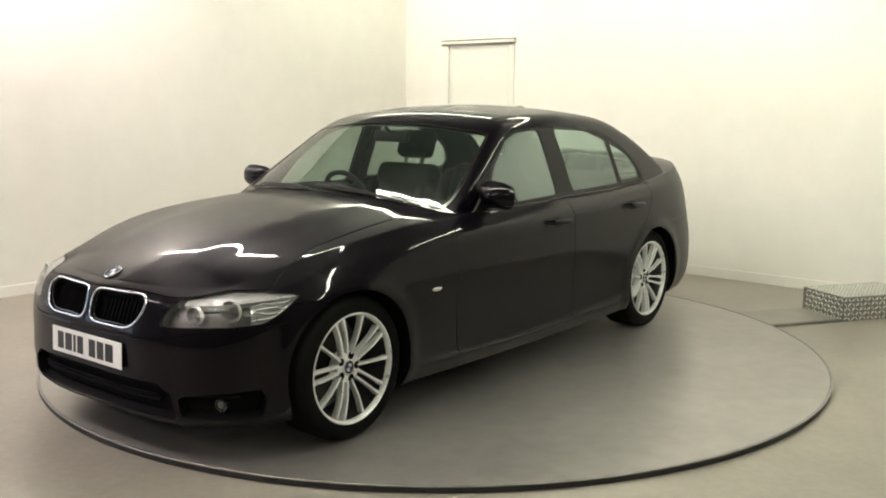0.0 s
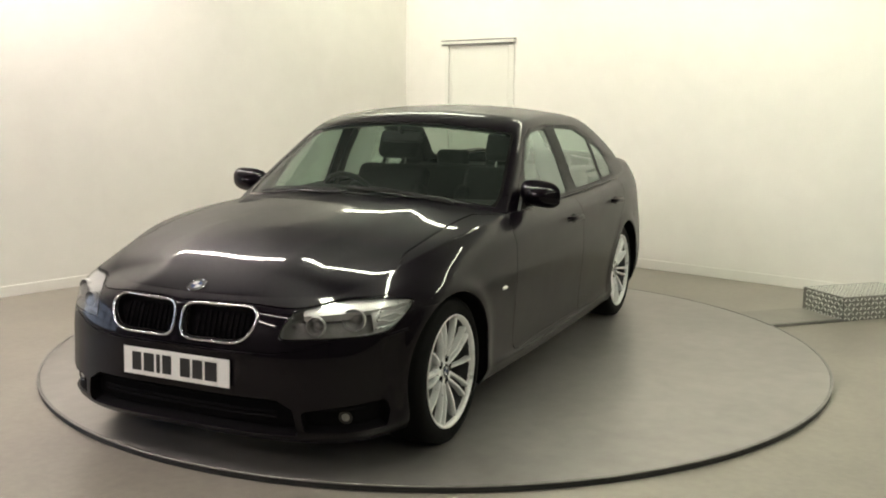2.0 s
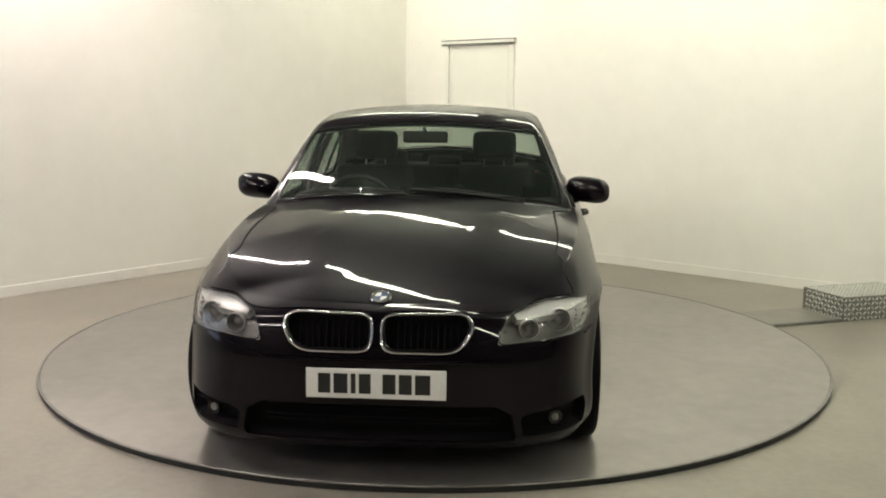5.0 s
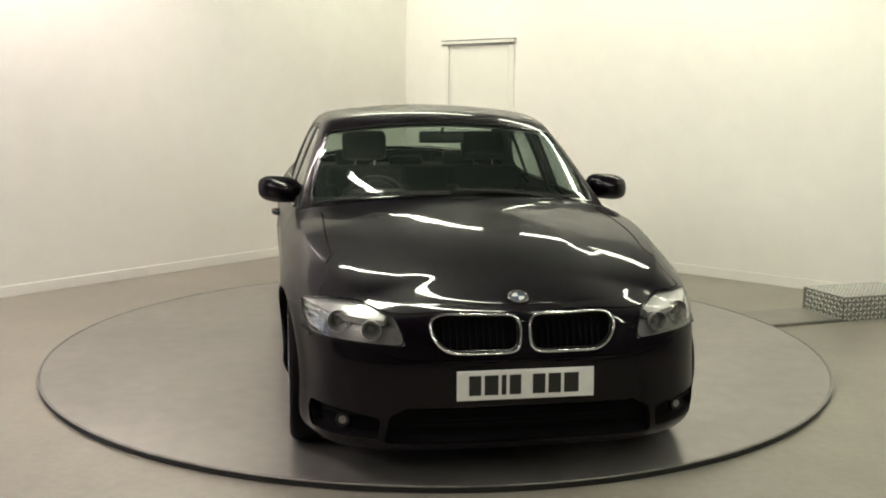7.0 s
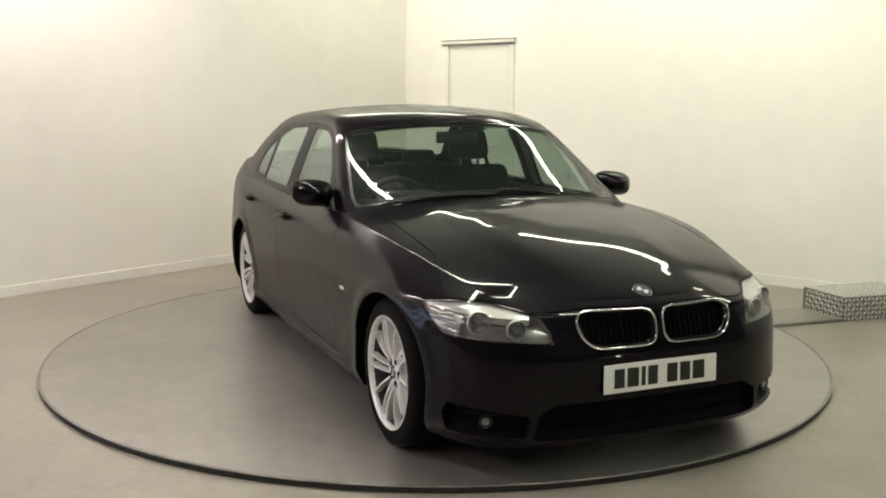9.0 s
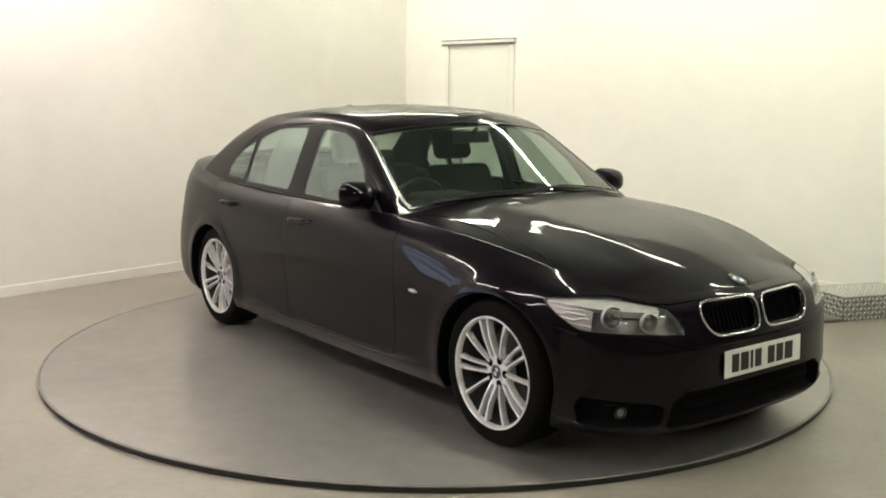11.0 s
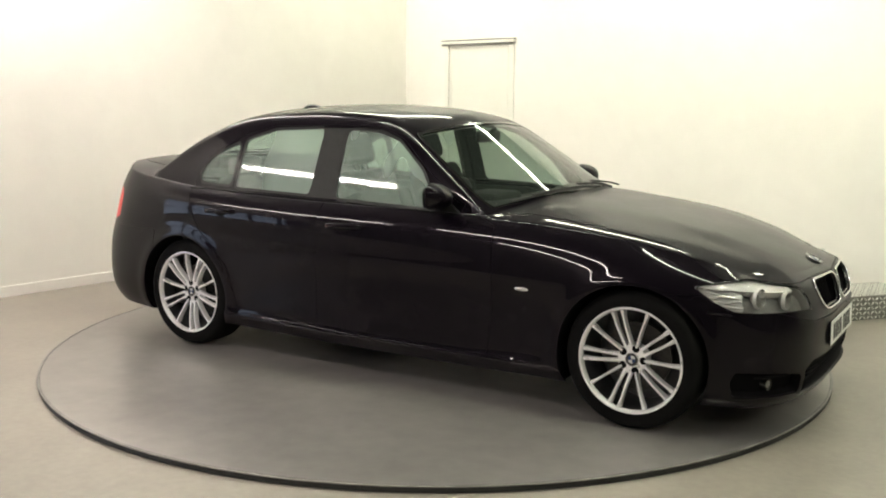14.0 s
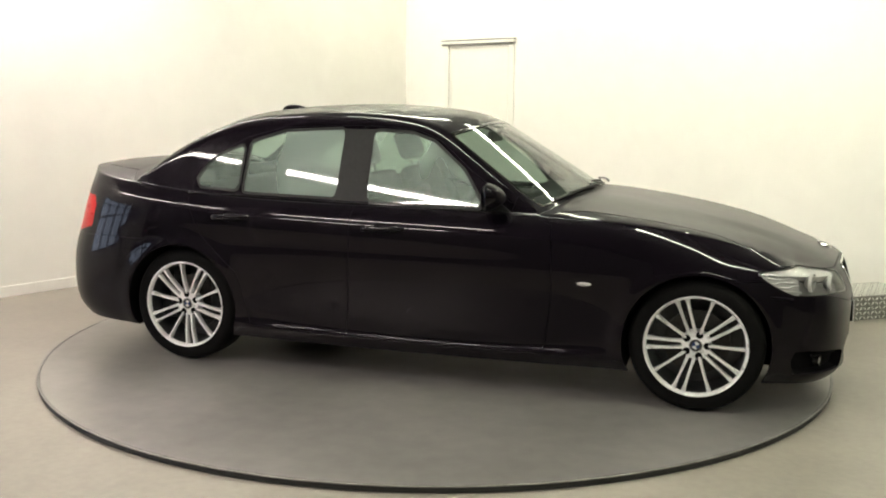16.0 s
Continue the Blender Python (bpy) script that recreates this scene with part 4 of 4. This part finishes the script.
def side_point(x, z):
    """The place and outward normal on the car's flank at a given length and height."""
    d = (SKIN_ALL[:, 0] - x) ** 2 + (SKIN_ALL[:, 2] - z) ** 2 + np.where(SKIN_ALL[:, 1] < 0.5, 1.0, 0.0)
    v = SKIN_ALL[int(d.argmin())]
    p, n = Vector(v[:3]), Vector(v[7:10]).normalized()
    q = Vector((x, 0, z)) - p
    p.x, p.z = x, z
    p.y -= (n.x * q.x + n.z * q.z) / max(0.3, n.y)
    return p, n


def build_mirror(sd):
    h = new("door_mirror")
    h.parent = car
    h["label"] = "black door mirror on a short foot"
    b = bmesh.new()
    bmesh.ops.create_uvsphere(b, u_segments=32, v_segments=18, radius=1.0)
    for v in b.verts:
        x, y, z = v.co
        q = (abs(y) ** 3 + abs(z) ** 3) ** (1 / 3) or 1e-9
        r = math.hypot(y, z)
        y, z = y * r / q, z * r / q
        x = x * 0.085 if x > 0 else x * 0.022
        taper = 1.0 - 0.22 * max(0.0, x / 0.085)
        v.co = Vector((x, y * 0.112 * taper, z * 0.068 * taper - 0.010 * y))
    housing = part("housing", b, PAINT, h, "glossy black housing")
    housing.matrix_basis = pose(0.375, sd * 0.887, 0.985, 0, 0, sd * -8)
    b = bmesh.new()
    bmesh.ops.create_circle(b, cap_ends=True, segments=36, radius=1.0)
    for v in b.verts:
        q = (abs(v.co.x) ** 3 + abs(v.co.y) ** 3) ** (1 / 3)
        v.co = Vector((-0.0235, v.co.x / q * 0.095, v.co.y / q * 0.055))
    part("mirror_glass", b, CHROME, housing, "mirror glass", smooth=False)
    foot = [(0.36, 0.80, 0.925), (0.365, 0.84, 0.938), (0.37, 0.875, 0.945)]
    part("foot", bm_tube([mirror(p, sd) for p in foot], 0.026, False, 10, 0.7), PLASTIC, h, "black plastic foot")
    tri = [(0.30, 0.79, 0.915), (0.47, 0.795, 0.905), (0.33, 0.765, 1.005)]
    part("sail_panel", bm_faces([mirror(p, sd) for p in tri] + [mirror(Vector(p) + Vector((0, 0.022, 0)), sd) for p in tri], [(0, 1, 2), (3, 4, 5), (0, 1, 4, 3), (1, 2, 5, 4), (2, 0, 3, 5)]), PLASTIC, h, smooth=False)


def build_handle(sd, x, z):
    h = new("door_handle")
    h.parent = car
    h["label"] = "black painted pull handle over a dark cup"
    p, n = side_point(x, z)
    pts = []
    for u in np.linspace(-1, 1, 13):
        q, m = side_point(x + 0.105 * u, z + 0.004 * u)
        out = 0.030 * (1 - abs(u) ** 4) ** 0.5 if abs(u) < 1 else 0.0
        pts.append(mirror(q + m * out, sd))
    part("grip", bm_tube(pts, 0.013, False, 10, 1.1), PAINT, h)
    b = bmesh.new()
    bmesh.ops.create_uvsphere(b, u_segments=20, v_segments=10, radius=1.0)
    bmesh.ops.scale(b, vec=(0.062, 0.006, 0.026), verts=b.verts)
    cup = part("cup", b, VOID, h, "dark hand cup")
    cup.matrix_basis = aim(mirror(p - n * 0.003, sd), mirror(n, sd))


def build_fittings():
    for sd in (1, -1):
        build_mirror(sd)
        build_handle(sd, -0.18, 0.802)
        build_handle(sd, -1.05, 0.824)
        p, n = side_point(0.854, 0.586)
        b = bmesh.new()
        bmesh.ops.create_uvsphere(b, u_segments=20, v_segments=10, radius=1.0)
        bmesh.ops.scale(b, vec=(0.036, 0.008, 0.010), verts=b.verts)
        ind = part("side_indicator", b, CLEAR_MARK, car, "small clear side indicator")
        ind.matrix_basis = aim(mirror(p, sd), mirror(n, sd))
        # waist and sill mouldings
        for name, xs, zf, r, mat in (("waist_moulding", np.linspace(0.44, -1.36, 24), lambda x: 0.9 + (0.44 - x) * 0.021, 0.006, GLOSS_BLACK),):
            line = []
            for x in xs:
                q, m = side_point(x, zf(x))
                line.append(mirror(q + m * 0.001, sd))
            part(name, bm_tube(line, r, False, 8, 0.8), mat, car, "black waist moulding")
        # wheel arch liners
        for ax in (FRONT_AXLE, REAR_AXLE):
            verts, quads = [], []
            angles = np.radians(np.linspace(-24, 204, 60))
            for a in angles:
                q, m = side_point(ax + ARCH_R * math.cos(a), HUB_Z + ARCH_R * math.sin(a))
                for r, y in ((ARCH_R + 0.001, q.y - 0.003), (ARCH_R + 0.014, q.y - 0.045), (ARCH_R + 0.025, 0.50), (0.05, 0.50)):
                    verts.append((ax + r * math.cos(a), sd * y, HUB_Z + r * math.sin(a)))
            for k in range(len(angles) - 1):
                for r in range(3):
                    quads.append((4 * k + r, 4 * k + r + 1, 4 * k + r + 5, 4 * k + r + 4))
            b = bm_faces(verts, quads)
            part("wheel_arch_liner", b, VOID, car, "dark wheel arch liner")
    # roof aerial
    b = bmesh.new()
    bmesh.ops.create_uvsphere(b, u_segments=24, v_segments=12, radius=1.0)
    bmesh.ops.delete(b, geom=[v for v in b.verts if v.co.z < -0.3], context="VERTS")
    for v in b.verts:
        v.co = Vector((v.co.x * 0.085 - (1 - abs(v.co.x)) * 0.0 - max(0, v.co.z) * 0.045, v.co.y * 0.024 * (1 - 0.6 * max(0.0, v.co.z)), v.co.z * 0.047))
    fin = part("roof_aerial", b, PAINT, car, "black shark-fin aerial")
    fin.matrix_basis = pose(-1.10, 0, 1.376, 0, -9, 0)
    # wipers
    for y0, y1, x0 in ((0.55, -0.02, 0.60), (-0.05, -0.62, 0.66)):
        w = new("wiper")
        w.parent = car
        w["label"] = "black wiper lying at the foot of the windscreen"
        pts, arm = [], []
        for u in np.linspace(0, 1, 10):
            y = y0 + (y1 - y0) * u
            x = 0.775 - 0.115 * (y / 0.72) ** 2 - 0.012 - 0.028 * u
            z = float(roof_line(x + float(bend(x, y)))) - 0.047 * (y / 0.6) ** 2 + 0.012
            pts.append((x, y, z))
            arm.append((x + 0.035 * (1 - u) + 0.008, y, z + 0.014))
        part("blade", bm_tube(pts, 0.007, False, 6), RUBBER, w)
        part("arm", bm_tube(arm[:8], 0.008, False, 6, 0.6), PLASTIC, w)


# ---------------------------------------------------------------- the cabin
def cushion(x0, x1, y0, y1, z0, z1, bevel, m=None):
    return bm_box(x0, x1, y0, y1, z0, z1, bevel, 4, None, m)


def build_seat(x, y):
    s = new("front_seat")
    s.parent = car
    s.matrix_basis = pose(x, y, 0.30)
    s["label"] = "dark cloth front seat with a headrest"
    part("seat_base", cushion(-0.27, 0.27, -0.25, 0.25, 0.02, 0.22, 0.05), TRIM_DARK, s)
    lean = pose(-0.24, 0, 0.17, 0, -22, 0)
    part("backrest", cushion(-0.06, 0.07, -0.24, 0.24, 0.0, 0.62, 0.055, lean), TRIM_DARK, s)
    for sd in (-1, 1):
        part("side_bolster", cushion(-0.02, 0.12, sd * 0.215 - 0.045, sd * 0.215 + 0.045, 0.05, 0.48, 0.04, lean), TRIM_DARK, s)
        part("headrest_post", bm_tube([lean @ Vector((0.0, sd * 0.06, 0.60)), lean @ Vector((0.0, sd * 0.06, 0.70))], 0.007), CHROME, s, "metal headrest post")
    part("headrest", cushion(-0.045, 0.05, -0.135, 0.135, 0.665, 0.845, 0.04, lean), TRIM_DARK, s, "dark padded headrest")
    return s


def build_cabin():
    for y in (0.37, -0.37):
        build_seat(0.02, y)
    bench = new("rear_bench")
    bench.parent = car
    bench["label"] = "dark rear bench seat"
    part("bench_base", cushion(-1.12, -0.60, -0.66, 0.66, 0.34, 0.56, 0.06), TRIM_DARK, bench)
    part("bench_back", cushion(-0.07, 0.07, -0.64, 0.64, 0.0, 0.56, 0.05, pose(-1.08, 0, 0.48, 0, -24, 0)), TRIM_DARK, bench)
    for y in (-0.38, 0.0, 0.38):
        part("rear_headrest", cushion(-1.40, -1.31, y - 0.12, y + 0.12, 0.98, 1.10 if y else 1.06, 0.035), TRIM_DARK, bench)
    part("parcel_shelf", bm_box(-1.86, -1.28, -0.60, 0.60, 0.965, 0.985, 0.004, 1), TRIM_DARK, car, "dark parcel shelf")
    dash = new("dashboard")
    dash.parent = car
    dash["label"] = "dark grey dashboard with a raised hood"
    prof = [(0.74, 0.905), (0.60, 0.945), (0.44, 0.94), (0.34, 0.905), (0.30, 0.86), (0.33, 0.72), (0.42, 0.55), (0.72, 0.55)]
    b = bm_faces([(x - 0.10 * (abs(y) / 0.7) ** 2, y, z) for y in np.linspace(-0.72, 0.72, 13) for x, z in prof], [(i * 8 + j, i * 8 + (j + 1) % 8, (i + 1) * 8 + (j + 1) % 8, (i + 1) * 8 + j) for i in range(12) for j in range(8)])
    bmesh.ops.recalc_face_normals(b, faces=b.faces)
    part("dash_body", b, TRIM_DARK, dash)
    part("instrument_hood", cushion(0.27, 0.50, -0.52, -0.20, 0.90, 0.975, 0.03), TRIM_DARK, dash)
    part("centre_console", cushion(-0.35, 0.40, -0.12, 0.12, 0.32, 0.56, 0.03), TRIM_DARK, dash)
    wheel = new("steering_wheel")
    wheel.parent = car
    wheel.matrix_basis = pose(0.13, -0.37, 0.86, 0, -66, 0)
    wheel["label"] = "black steering wheel on the right-hand side"
    part("wheel_rim", bm_tube([(0.182 * math.cos(a), 0.182 * math.sin(a), 0) for a in np.linspace(0, 2 * math.pi, 40, endpoint=False)], 0.016, True, 10), PLASTIC, wheel)
    part("wheel_hub", bm_lathe([(0.0, 0.02), (0.06, 0.016), (0.075, 0.0), (0.06, -0.03), (0.0, -0.03)], 24, "z"), PLASTIC, wheel)
    for a in (0.0, math.pi * 0.75, math.pi * 1.25):
        part("wheel_spoke", bm_tube([(0.05 * math.cos(a + 1.57), 0.05 * math.sin(a + 1.57), 0.0), (0.175 * math.cos(a + 1.57), 0.175 * math.sin(a + 1.57), 0)], 0.014, False, 8, 0.6), PLASTIC, wheel)
    part("steering_column", bm_tube([(0.16, -0.37, 0.845), (0.42, -0.37, 0.78)], 0.045, False, 14), PLASTIC, car)
    rear_view = new("rear_view_mirror")
    rear_view.parent = car
    rear_view["label"] = "black inside mirror at the top of the windscreen"
    part("mirror_case", cushion(0.15, 0.18, -0.125, 0.125, 1.215, 1.28, 0.014), PLASTIC, rear_view)
    part("mirror_stem", bm_tube([(0.175, 0, 1.27), (0.215, 0, 1.295)], 0.011), PLASTIC, rear_view)
    part("floor_pan", bm_box(-1.75, 0.85, -0.76, 0.76, 0.21, 0.31, 0.01, 1), TRIM_DARK, car, "dark cabin floor")
    part("underbody", bm_box(-2.15, 1.92, -0.52, 0.52, 0.165, 0.30, 0.02, 1), VOID, car, "dark underbody")
    part("bulkhead", bm_box(0.66, 0.72, -0.72, 0.72, 0.28, 0.90, 0.01, 1), VOID, car)
    part("rear_bulkhead", bm_box(-1.50, -1.46, -0.78, 0.78, 0.32, 0.94, 0.008, 1), TRIM_DARK, car, "dark panel behind the rear bench")
    part("boot_floor", bm_box(-2.15, -1.55, -0.62, 0.62, 0.30, 0.94, 0.02, 1), VOID, car)
    for sd in (1, -1):
        y0, y1 = sorted((sd * 0.755, sd * 0.80))
        for x0, x1, w, z0, z1 in ((-2.16, -1.745, 0.74, 0.27, 0.56), (1.735, 1.86, 0.66, 0.20, 0.50)):
            w0, w1 = sorted((sd * 0.45, sd * w))
            part("bumper_core", bm_box(x0, x1, w0, w1, z0, z1, 0.02, 1), VOID, car, "dark bumper core")
        part("door_card", bm_box(-1.25, 0.62, y0, y1, 0.30, 0.895, 0.012, 1), TRIM_DARK, car, "dark inner door card")
        part("inner_pillar", bm_tube([(-0.40, sd * 0.785, 0.90), (-0.40, sd * 0.70, 1.12), (-0.40, sd * 0.615, 1.29)], 0.035, False, 8, 0.5), TRIM_DARK, car)


build_nose()
build_fittings()
build_cabin()


# ---------------------------------------------------------------- what moves
TURN_START, TURN_RATE = -126.57, 6.8993
CAR_X, CAR_Y = 0.2013, -0.038


def motions():
    """The table turns steadily and carries the car with it."""
    disc, body = [], []
    for k in range(33):
        t = k * 0.5
        a = TURN_START + TURN_RATE * t + (0.3 if k == 0 else 0.0)
        disc.append((t, pose(0, 0, 0, 0, 0, a)))
        body.append((t, pose(0, 0, 0, 0, 0, a) @ pose(CAR_X, CAR_Y, 0)))
    walk(turntable, disc)
    walk(car, body)


motions()
